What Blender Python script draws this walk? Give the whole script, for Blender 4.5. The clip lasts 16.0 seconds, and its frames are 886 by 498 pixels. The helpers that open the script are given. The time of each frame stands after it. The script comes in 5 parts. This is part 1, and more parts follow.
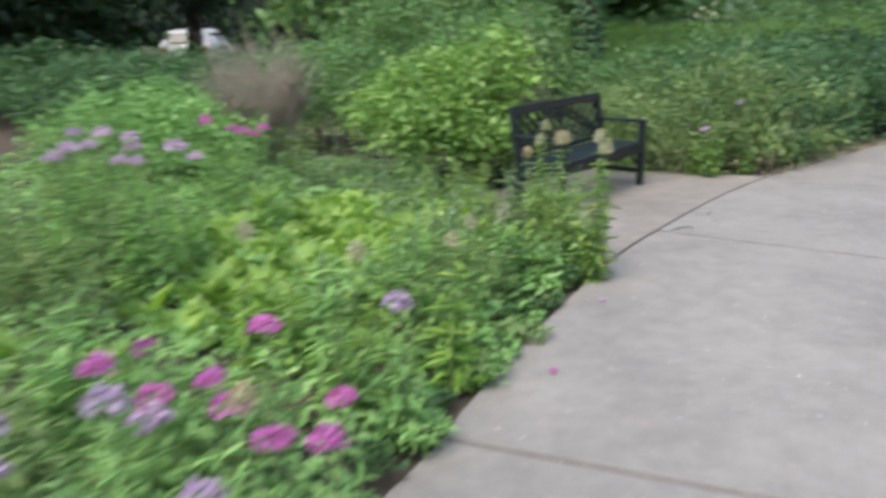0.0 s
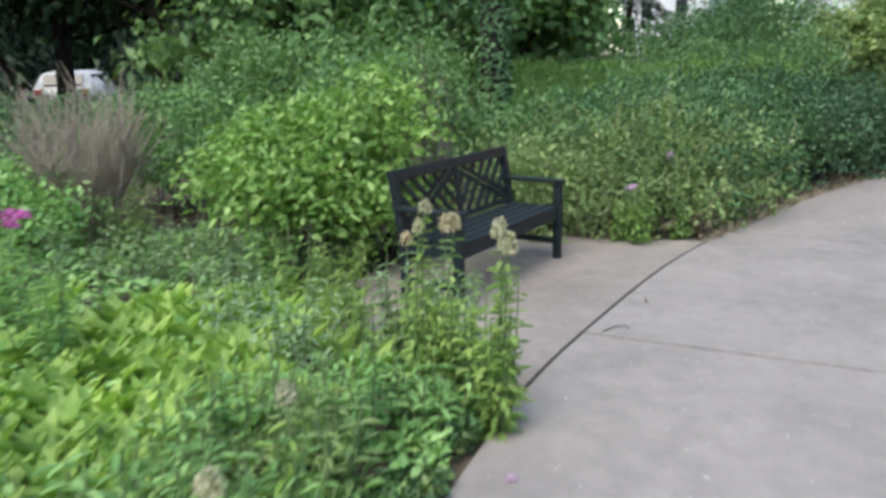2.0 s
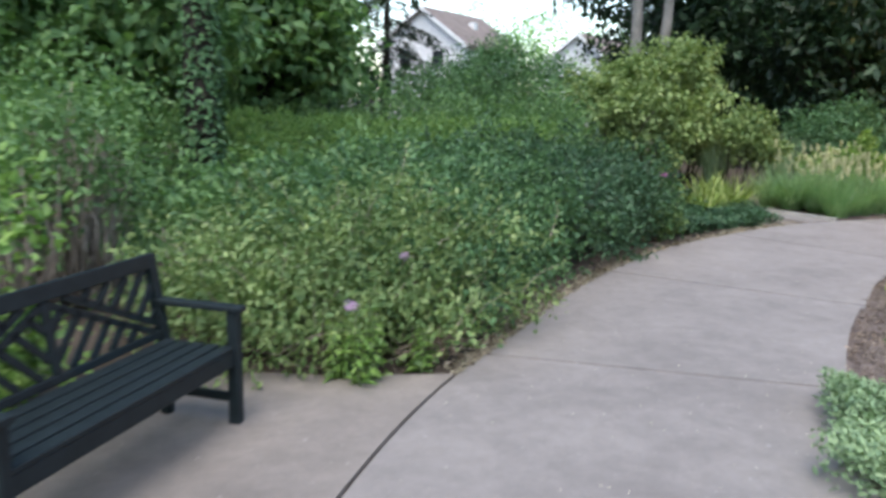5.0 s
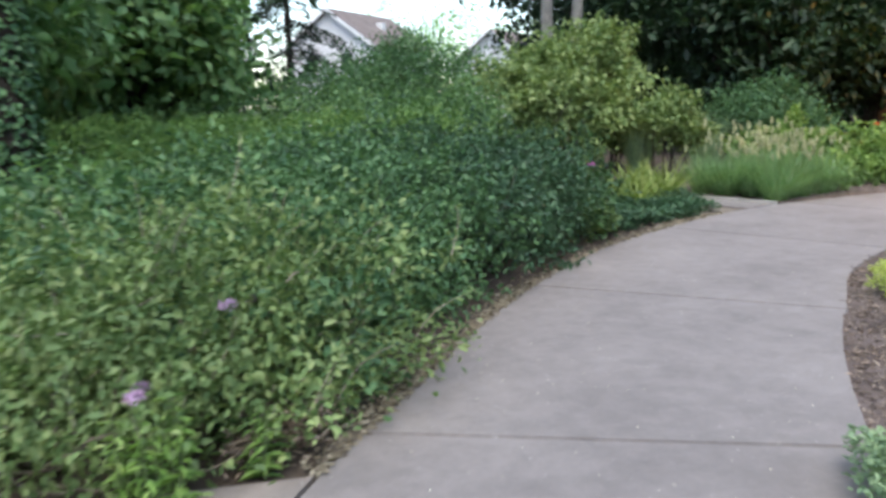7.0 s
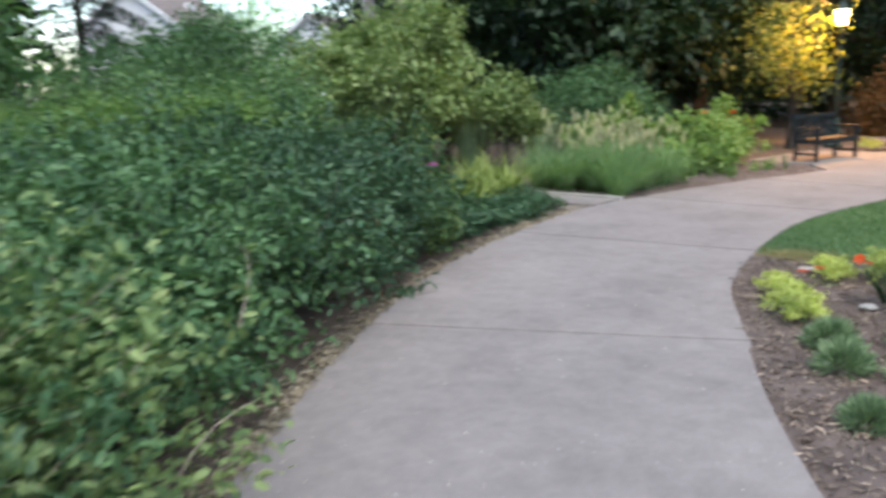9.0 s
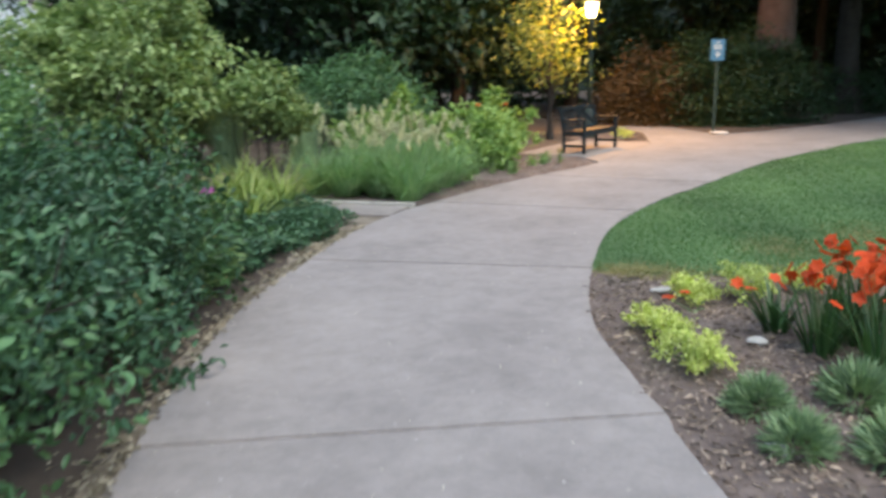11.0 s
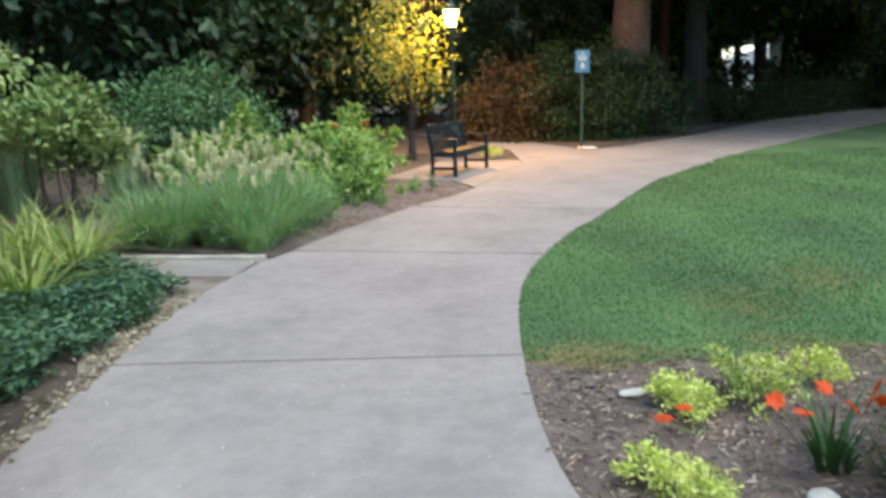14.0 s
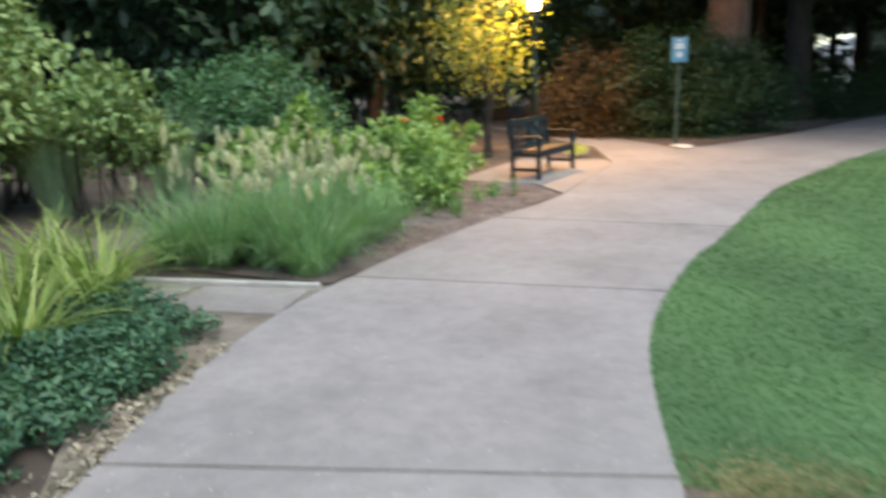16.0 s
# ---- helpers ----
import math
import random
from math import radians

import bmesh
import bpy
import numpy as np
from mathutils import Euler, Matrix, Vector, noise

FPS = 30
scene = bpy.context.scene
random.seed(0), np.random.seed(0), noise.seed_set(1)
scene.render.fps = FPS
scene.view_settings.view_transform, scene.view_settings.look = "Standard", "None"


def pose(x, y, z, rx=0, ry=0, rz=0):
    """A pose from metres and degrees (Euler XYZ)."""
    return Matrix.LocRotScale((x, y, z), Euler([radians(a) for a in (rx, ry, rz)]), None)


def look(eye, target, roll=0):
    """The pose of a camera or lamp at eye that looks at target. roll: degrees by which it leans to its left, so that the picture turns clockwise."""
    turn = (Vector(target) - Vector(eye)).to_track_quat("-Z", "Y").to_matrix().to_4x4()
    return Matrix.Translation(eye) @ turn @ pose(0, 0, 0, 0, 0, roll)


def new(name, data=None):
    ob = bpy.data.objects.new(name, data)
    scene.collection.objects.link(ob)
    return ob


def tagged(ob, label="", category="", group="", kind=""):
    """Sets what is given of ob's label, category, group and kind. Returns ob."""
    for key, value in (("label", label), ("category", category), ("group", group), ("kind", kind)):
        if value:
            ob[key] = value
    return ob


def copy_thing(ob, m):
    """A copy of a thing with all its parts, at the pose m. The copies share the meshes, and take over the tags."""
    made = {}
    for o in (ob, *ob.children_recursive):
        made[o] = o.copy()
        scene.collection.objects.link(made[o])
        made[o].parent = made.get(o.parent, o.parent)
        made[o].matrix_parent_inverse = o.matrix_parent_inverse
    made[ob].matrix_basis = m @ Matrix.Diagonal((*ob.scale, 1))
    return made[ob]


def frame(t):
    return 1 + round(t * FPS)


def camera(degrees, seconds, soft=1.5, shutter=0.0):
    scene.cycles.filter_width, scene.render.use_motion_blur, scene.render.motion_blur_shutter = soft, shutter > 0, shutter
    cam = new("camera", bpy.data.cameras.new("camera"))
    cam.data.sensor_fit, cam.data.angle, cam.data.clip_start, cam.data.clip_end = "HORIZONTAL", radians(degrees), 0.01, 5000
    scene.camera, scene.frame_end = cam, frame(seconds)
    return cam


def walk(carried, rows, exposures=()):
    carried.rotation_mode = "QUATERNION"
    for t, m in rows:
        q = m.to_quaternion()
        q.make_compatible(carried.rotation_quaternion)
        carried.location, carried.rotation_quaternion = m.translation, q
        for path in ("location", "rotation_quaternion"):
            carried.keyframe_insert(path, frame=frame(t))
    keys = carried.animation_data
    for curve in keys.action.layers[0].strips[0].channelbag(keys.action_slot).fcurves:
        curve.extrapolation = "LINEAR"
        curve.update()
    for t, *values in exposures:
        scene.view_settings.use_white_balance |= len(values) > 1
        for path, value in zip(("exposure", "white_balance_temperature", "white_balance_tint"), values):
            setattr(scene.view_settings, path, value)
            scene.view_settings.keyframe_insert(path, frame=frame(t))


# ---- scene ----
cam = camera(58.8, 16.0, soft=3.2, shutter=1.0)
PATH = [
    (0, (-0.029, -0.094, 1.609), (-0.035, 1.826, 1.05), -0.9),
    (0.5, (0.082, 0.397, 1.591), (0.23, 2.314, 1.039), -0.9),
    (1, (0.214, 0.75, 1.614), (0.387, 2.668, 1.075), -1.2),
    (1.5, (0.316, 1.253, 1.583), (0.487, 3.182, 1.081), -1.5),
    (2, (0.367, 1.544, 1.609), (0.563, 3.477, 1.135), -1.2),
    (2.5, (0.463, 1.907, 1.621), (0.716, 3.841, 1.183), -0.7),
    (3, (0.58, 2.261, 1.643), (0.922, 4.188, 1.23), -0.2),
    (3.5, (0.696, 2.573, 1.672), (1.171, 4.474, 1.272), 0.4),
    (4, (0.94, 2.945, 1.657), (1.545, 4.812, 1.271), 0.5),
    (4.5, (1.162, 3.224, 1.716), (1.867, 5.057, 1.338), 1.1),
    (5, (1.371, 3.555, 1.73), (2.136, 5.365, 1.359), 1.6),
    (7.5, (2.569, 5.233, 1.54), (3.551, 6.937, 1.177), -1.6),
    (8, (2.777, 5.561, 1.543), (3.84, 7.213, 1.166), -0.8),
    (8.5, (3.071, 5.965, 1.52), (4.234, 7.545, 1.128), -1.4),
    (9, (3.255, 6.231, 1.54), (4.537, 7.713, 1.139), -1.2),
    (9.5, (3.517, 6.548, 1.532), (4.924, 7.907, 1.114), -1.3),
    (10, (3.734, 6.824, 1.529), (5.233, 8.075, 1.099), -1.4),
    (10.2, (3.815, 6.995, 1.545), (5.361, 8.185, 1.103), -1.1),
    (12.3, (4.846, 8.118, 1.583), (6.618, 8.962, 1.199), -1.6),
    (12.5, (4.96, 8.142, 1.569), (6.738, 8.981, 1.199), -1.4),
    (13, (5.243, 8.32, 1.578), (7.05, 9.098, 1.219), -1.3),
    (13.5, (5.576, 8.54, 1.564), (7.407, 9.252, 1.185), -1.8),
    (14, (5.842, 8.685, 1.575), (7.686, 9.341, 1.163), -1.6),
    (14.5, (6.16, 8.831, 1.586), (8.006, 9.463, 1.147), -1.6),
    (15, (6.49, 9.028, 1.564), (8.333, 9.662, 1.115), -1.5),
    (15.5, (6.816, 9.201, 1.588), (8.645, 9.877, 1.143), -1.1),
    (16, (7.148, 9.388, 1.59), (8.926, 10.195, 1.157), -1.3),
]
EXPOSURES = [(0.0, 2.03, 7400, 6), (1.5, 2.0, 7300, 6), (3.5, 1.93, 6950, 8), (8.0, 1.83, 6850, 9), (10.5, 1.83, 6800, 6), (12.5, 2.0, 6700, 2), (16.0, 1.97, 6700, 2)]
walk(cam, [(t, look(eye, target, roll)) for t, eye, target, roll in PATH], EXPOSURES)

# ---- world, sky and lamps ----
world = bpy.data.worlds.new("dusk_sky")
scene.world = world
world.use_nodes = True
wn = world.node_tree
sky = wn.nodes.new("ShaderNodeTexSky")
sky.sky_type = "NISHITA"
sky.sun_disc = False
sky.sun_elevation = radians(50)
sky.sun_rotation = radians(214)
sky.dust_density = 1.0
wn.nodes["Background"].inputs[1].default_value = 0.12
wn.links.new(sky.outputs[0], wn.nodes["Background"].inputs[0])
sun = new("sun", bpy.data.lights.new("sun", "SUN"))
sun.data.energy = 0.8
sun.data.angle = radians(40)
sun.data.color = (1.0, 0.96, 0.9)
sun.matrix_world = look((0, 0, 30), (8, 12, 0))
lantern = new("lantern_light", bpy.data.lights.new("lantern_light", "POINT"))
lantern.data.energy = 430
lantern.data.color = (1.0, 0.46, 0.13)
lantern.data.shadow_soft_size = 0.12
lantern.matrix_world = pose(22.17, 14.17, 3.0)

# ---- helpers ----
rng = np.random.default_rng(7)


def node_mat(name, rough=0.7, metal=0.0):
    m = bpy.data.materials.new(name)
    m.use_nodes = True
    b = m.node_tree.nodes["Principled BSDF"]
    b.inputs["Roughness"].default_value = rough
    b.inputs["Metallic"].default_value = metal
    return m, m.node_tree, b


def ramp(nt, stops, src):
    r = nt.nodes.new("ShaderNodeValToRGB")
    while len(r.color_ramp.elements) < len(stops):
        r.color_ramp.elements.new(0.5)
    for e, (p, c) in zip(r.color_ramp.elements, stops):
        e.position, e.color = p, (*c, 1)
    nt.links.new(src, r.inputs[0])
    return r.outputs[0]


def noise_tex(nt, scale, detail=4, rough=0.6):
    tc = nt.nodes.new("ShaderNodeNewGeometry")
    n = nt.nodes.new("ShaderNodeTexNoise")
    n.inputs["Scale"].default_value, n.inputs["Detail"].default_value, n.inputs["Roughness"].default_value = scale, detail, rough
    nt.links.new(tc.outputs["Position"], n.inputs["Vector"])
    return n.outputs["Fac"]


def mix(nt, kind, fac, a, b):
    n = nt.nodes.new("ShaderNodeMix")
    n.data_type, n.blend_type = "RGBA", kind
    for i, v in ((0, fac), (6, a), (7, b)):
        if isinstance(v, (int, float)):
            n.inputs[i].default_value = v
        elif isinstance(v, tuple):
            n.inputs[i].default_value = (*v, 1)
        else:
            nt.links.new(v, n.inputs[i])
    return n.outputs[2]


def bump(nt, b, src, strength, dist):
    n = nt.nodes.new("ShaderNodeBump")
    n.inputs["Strength"].default_value, n.inputs["Distance"].default_value = strength, dist
    nt.links.new(src, n.inputs["Height"])
    nt.links.new(n.outputs[0], b.inputs["Normal"])


def mottled(name, c1, c2, scale, rough=0.8, metal=0.0, fine=60.0, relief=0.3, dist=0.004, c3=None):
    """Paint, soil, bark or stone: two colours mixed in patches, with finer grain over them."""
    m, nt, b = node_mat(name, rough, metal)
    stops = [(0.3, c1), (0.7, c2)] if c3 is None else [(0.28, c1), (0.5, c2), (0.72, c3)]
    col = ramp(nt, stops, noise_tex(nt, scale))
    g = noise_tex(nt, fine, 5, 0.7)
    col = mix(nt, "MULTIPLY", 0.5, col, ramp(nt, [(0.25, (0.55, 0.55, 0.55)), (0.7, (1, 1, 1))], g))
    nt.links.new(col, b.inputs["Base Color"])
    bump(nt, b, g, relief, dist)
    return m


def leafy(name, dark, mid, light, rough=0.5, thin=0.4, patch=2.0):
    """Leaves: each has its own shade, the plant has lighter and duller patches, and light comes through them."""
    m, nt, b = node_mat(name, rough)
    geo = nt.nodes.new("ShaderNodeNewGeometry")
    col = ramp(nt, [(0.0, dark), (0.5, mid), (1.0, light)], geo.outputs["Random Per Island"])
    p = ramp(nt, [(0.3, (0.52, 0.58, 0.52)), (0.7, (1.25, 1.2, 1.05))], noise_tex(nt, patch, 4))
    col = mix(nt, "MULTIPLY", 0.8, col, p)
    nt.links.new(col, b.inputs["Base Color"])
    b.inputs["Specular IOR Level"].default_value = 0.35
    tr = nt.nodes.new("ShaderNodeBsdfTranslucent")
    nt.links.new(mix(nt, "MULTIPLY", 1.0, col, (1.0, 1.1, 0.55)), tr.inputs[0])
    mx = nt.nodes.new("ShaderNodeMixShader")
    mx.inputs[0].default_value = thin
    nt.links.new(b.outputs[0], mx.inputs[1])
    nt.links.new(tr.outputs[0], mx.inputs[2])
    nt.links.new(mx.outputs[0], nt.nodes["Material Output"].inputs[0])
    return m


def mesh_from(name, verts, faces, mat=None, smooth=False):
    """A mesh from arrays of points and of equal-sided faces (several face arrays in a list)."""
    me = bpy.data.meshes.new(name)
    verts = np.asarray(verts, dtype=np.float32)
    groups = [np.asarray(f, dtype=np.int32) for f in (faces if isinstance(faces, list) else [faces]) if len(f)]
    loops = np.concatenate([g.ravel() for g in groups])
    sizes = np.concatenate([np.full(len(g), g.shape[1], dtype=np.int32) for g in groups])
    me.vertices.add(len(verts))
    me.vertices.foreach_set("co", verts.ravel())
    me.loops.add(len(loops))
    me.loops.foreach_set("vertex_index", loops)
    me.polygons.add(len(sizes))
    me.polygons.foreach_set("loop_start", np.concatenate([[0], np.cumsum(sizes)[:-1]]).astype(np.int32))
    me.polygons.foreach_set("loop_total", sizes)
    me.update(calc_edges=True)
    me.validate()
    if smooth:
        me.polygons.foreach_set("use_smooth", np.ones(len(sizes), dtype=bool))
    if mat:
        me.materials.append(mat)
    return me


def part(name, shape, material, parent, label="", smooth=False, kind=""):
    """Links a bmesh or a mesh as one object under a thing or a part; its points are in the thing's own space."""
    if isinstance(shape, bmesh.types.BMesh):
        me = bpy.data.meshes.new(name)
        shape.to_mesh(me)
        shape.free()
        if smooth:
            me.polygons.foreach_set("use_smooth", np.ones(len(me.polygons), dtype=bool))
    else:
        me = shape
    if material and not me.materials:
        me.materials.append(material)
    ob = new(name, me)
    ob.parent = parent
    return tagged(ob, label, kind=kind)


def thing(name, m, label, category, group="", kind=""):
    ob = new(name)
    ob.empty_display_size = 0.1
    ob.matrix_world = m
    return tagged(ob, label, category, group, kind)


def box(bm, x0, x1, y0, y1, z0, z1, m=None, bevel=0.0):
    r = bmesh.ops.create_cube(bm, size=1.0)
    vs = r["verts"]
    for v in vs:
        v.co = Vector(((x0 + x1) / 2 + v.co.x * (x1 - x0), (y0 + y1) / 2 + v.co.y * (y1 - y0), (z0 + z1) / 2 + v.co.z * (z1 - z0)))
    if bevel:
        es = {e for v in vs for e in v.link_edges}
        out = bmesh.ops.bevel(bm, geom=list(es), offset=bevel, segments=2, affect="EDGES", profile=0.5)
        vs = list({v for f in out["faces"] for v in f.verts} | {v for v in vs if v.is_valid})
    if m is not None:
        bmesh.ops.transform(bm, matrix=m, verts=vs)
    return vs


def one_box(*a, m=None, bevel=0.006):
    bm = bmesh.new()
    box(bm, *a, m=m, bevel=bevel)
    return bm


def unit(v):
    return v / np.maximum(np.linalg.norm(v, axis=-1, keepdims=True), 1e-9)


def leaf_arrays(P, D, N, L, W, fold=0.25, curl=0.15, simple=False):
    """Leaves as arrays: from P along D for L, W wide, with the upper side to N, folded along the midrib and curling down at the tip."""
    n = len(P)
    D = unit(D)
    S = unit(np.cross(D, N))
    N = np.cross(S, D)
    L, W = np.broadcast_to(L, n)[:, None], np.broadcast_to(W, n)[:, None]
    tip = P + D * L - N * L * curl
    if simple:
        a = P + D * L * 0.45 + S * W / 2 + N * W * fold
        b = P + D * L * 0.45 - S * W / 2 + N * W * fold
        V = np.stack([P, a, tip, b], 1).reshape(-1, 3)
        i = np.arange(n)[:, None] * 4
        return V, np.concatenate([i + [[0, 1, 2]], i + [[0, 2, 3]]]) if fold else i + [[0, 1, 2, 3]]
    a1 = P + D * L * 0.28 + S * W * 0.42 + N * W * fold * 0.8
    a2 = P + D * L * 0.66 + S * W * 0.4 + N * (W * fold * 0.8 - L * curl * 0.35)
    b1 = P + D * L * 0.28 - S * W * 0.42 + N * W * fold * 0.8
    b2 = P + D * L * 0.66 - S * W * 0.4 + N * (W * fold * 0.8 - L * curl * 0.35)
    V = np.stack([P, a1, a2, tip, b2, b1], 1).reshape(-1, 3)
    i = np.arange(n)[:, None] * 6
    return V, np.concatenate([i + [[0, 1, 2, 3]], i + [[0, 3, 4, 5]]])


def joined(items):
    """Several (verts, faces) of equal-sided faces as one."""
    V, F, o = [], [], 0
    for v, f in items:
        V.append(v)
        F.append(f + o)
        o += len(v)
    return np.concatenate(V), np.concatenate(F)


def tube_arrays(lines, sides=5):
    """Tapered tubes along lines of (points, radii)."""
    V, F, o = [], [], 0
    ang = np.arange(sides) * 2 * math.pi / sides
    for pts, rad in lines:
        pts = np.asarray(pts, float)
        rad = np.broadcast_to(rad, len(pts))
        T = unit(np.gradient(pts, axis=0))
        ref = np.where(np.abs(T[:, 2:3]) > 0.9, np.array([[1.0, 0, 0]]), np.array([[0, 0, 1.0]]))
        A = unit(np.cross(T, ref))
        B = np.cross(T, A)
        ring = pts[:, None] + (A[:, None] * np.cos(ang)[None, :, None] + B[:, None] * np.sin(ang)[None, :, None]) * rad[:, None, None]
        V.append(ring.reshape(-1, 3))
        k = len(pts)
        i, j = np.meshgrid(np.arange(k - 1), np.arange(sides), indexing="ij")
        a, b = i * sides + j, i * sides + (j + 1) % sides
        F.append(np.stack([a, b, b + sides, a + sides], -1).reshape(-1, 4) + o)
        o += k * sides
    return np.concatenate(V), np.concatenate(F)


def bent(a, b, sag=0.1, n=5, side=0.1):
    """Points of a stem from a to b, bowing a little."""
    a, b = np.asarray(a, float), np.asarray(b, float)
    s = np.linspace(0, 1, n)[:, None]
    d = np.linalg.norm(b - a)
    off = rng.normal(size=3) * side * d
    return a + (b - a) * s + (off + [0, 0, sag * d]) * np.sin(s * math.pi)


def dirs(n, low=-0.35):
    """Directions over a dome, none of them far below the level."""
    z = rng.uniform(low, 1, n)
    a = rng.uniform(0, 2 * math.pi, n)
    r = np.sqrt(np.maximum(0, 1 - z * z))
    return np.stack([r * np.cos(a), r * np.sin(a), z], 1)


def cloud(blobs, n, leaf, clump=0.16, per=22, low=-0.35, inner=0.25, droop=0.25, width=0.55, simple=False, rough=0.13, boxy=2.0):
    """A crown: leaves in clumps over uneven rounded masses (x, y, z, rx, ry, rz), with some deeper inside. Also gives the clumps' places."""
    blobs = np.asarray(blobs, float)
    area = np.array([b[3] * b[4] + b[3] * b[5] + b[4] * b[5] for b in blobs])
    m = max(8, int(n / per))
    which = rng.choice(len(blobs), m, p=area / area.sum())
    d = dirs(m, low)
    q = d / (np.abs(d) ** boxy).sum(1, keepdims=True) ** (1 / boxy)
    c, r = blobs[which, :3], blobs[which, 3:]
    ph = which[:, None] * 1.7
    wob = np.sin(d * 5.1 + ph).sum(1) * 0.4 + np.sin(d[:, ::-1] * 9.3 + ph).sum(1) * 0.35 + np.sin(d * 17.0 + ph * 2).sum(1) * 0.25
    rad = 1 + rough * wob + rng.normal(0, rough * 0.5, m)
    deep = rng.random(m) < inner
    rad[deep] *= rng.uniform(0.35, 0.85, deep.sum())
    C = c + q * r * rad[:, None]
    k = rng.integers(0, m, n)
    P = C[k] + rng.normal(0, clump, (n, 3)) * [1, 1, 0.75]
    P[:, 2] = np.maximum(P[:, 2], 0.02 + 0.06 * rng.random(n))
    out = d[k]
    shoot = rng.normal(0, 0.6, (m, 3))[k]
    D = unit(out * 0.6 + shoot + rng.normal(0, 0.6, (n, 3)) + [0, 0, -droop + 0.15])
    N = unit(out * 0.3 + [0, 0, 0.9] + shoot * 0.5 + rng.normal(0, 0.7, (n, 3)))
    L = leaf * rng.uniform(0.6, 1.25, n)
    return leaf_arrays(P, D, N, L, L * width, simple=simple), C


def sprays(C, blobs, count, leaf, length, width=0.5, per=15):
    """Single shoots that stand out of a crown, with leaves along them; also their stems."""
    mid = np.asarray(blobs, float)[:, :3].mean(0)
    P, D, N, lines = [], [], [], []
    for c in C[rng.integers(0, len(C), count)]:
        out = unit(c - mid) * [0.6, 0.6, 0.3] + rng.normal(0, 0.3, 3) + [0, 0, 0.75]
        end = c + unit(out) * length * rng.uniform(0.5, 1.2)
        pts = bent(c, end, 0.04, 5, 0.08)
        lines.append((pts, np.linspace(0.004, 0.0015, 5)))
        s = rng.random(per)
        b = np.stack([np.interp(s, np.linspace(0, 1, 5), pts[:, j]) for j in range(3)], 1)
        P.append(b)
        D.append(unit(out) * 0.5 + rng.normal(0, 0.7, (per, 3)))
        N.append(rng.normal(0, 0.5, (per, 3)) + [0, 0, 1])
    P = np.concatenate(P)
    P[:, 2] = np.maximum(P[:, 2], 0.03)
    L = leaf * rng.uniform(0.6, 1.2, len(P))
    return leaf_arrays(P, np.concatenate(D), np.concatenate(N), L, L * width), lines


def lobes(x, y, r, h, k, low=0.1, size=0.45):
    """An uneven crown: a core with k smaller rounded lobes spread over it."""
    out = [(x, y, (low + h) / 2, r * 0.72, r * 0.72, (h - low) * 0.42)]
    for i in range(k):
        a = i * 2.4 + rng.normal(0, 0.3)
        z = low + (h - low) * (0.18 + 0.66 * ((i * 0.618) % 1.0))
        w = math.sqrt(max(0.15, 1 - ((z - (low + h) / 2) / ((h - low) * 0.62)) ** 2))
        q = r * 0.72 * w * rng.uniform(0.75, 1.1)
        b = r * size * rng.uniform(0.75, 1.2)
        out.append((x + math.cos(a) * q, y + math.sin(a) * q, z, b, b, b * rng.uniform(0.7, 0.95)))
    return out


def local(items, o):
    return items[0] - np.asarray(o), items[1]


def shrub(name, label, blobs, n, leaf, mat, bark, stems=14, stem_r=0.012, category="shrub", group="", shoots=0, reach=0.3, **kw):
    """A bush: an Empty at its foot with its woody stems and its leaves."""
    blobs = np.asarray(blobs, float)
    o = np.array([blobs[:, 0].mean(), blobs[:, 1].mean(), 0.0])
    t = thing(name, pose(*o), label, category, group)
    f, C = cloud(blobs, n, leaf, **kw)
    extra = []
    if shoots:
        g, extra = sprays(C, blobs, shoots, leaf, reach)
        f = joined([f, g])
    part("foliage", mesh_from("foliage", *local(f, o), mat), None, t)
    lines = extra
    for c in C[rng.integers(0, len(C), stems)]:
        b = blobs[np.argmin(((blobs[:, :2] - c[:2]) ** 2).sum(1))]
        foot = np.array([b[0] + rng.normal(0, b[3] * 0.18), b[1] + rng.normal(0, b[4] * 0.18), 0.0])
        lines.append((bent(foot, c, 0.06), np.linspace(stem_r, stem_r * 0.3, 5)))
    part("branch_frame", mesh_from("branch_frame", *local(tube_arrays(lines), o), bark, True), None, t, kind="stuff")
    return t


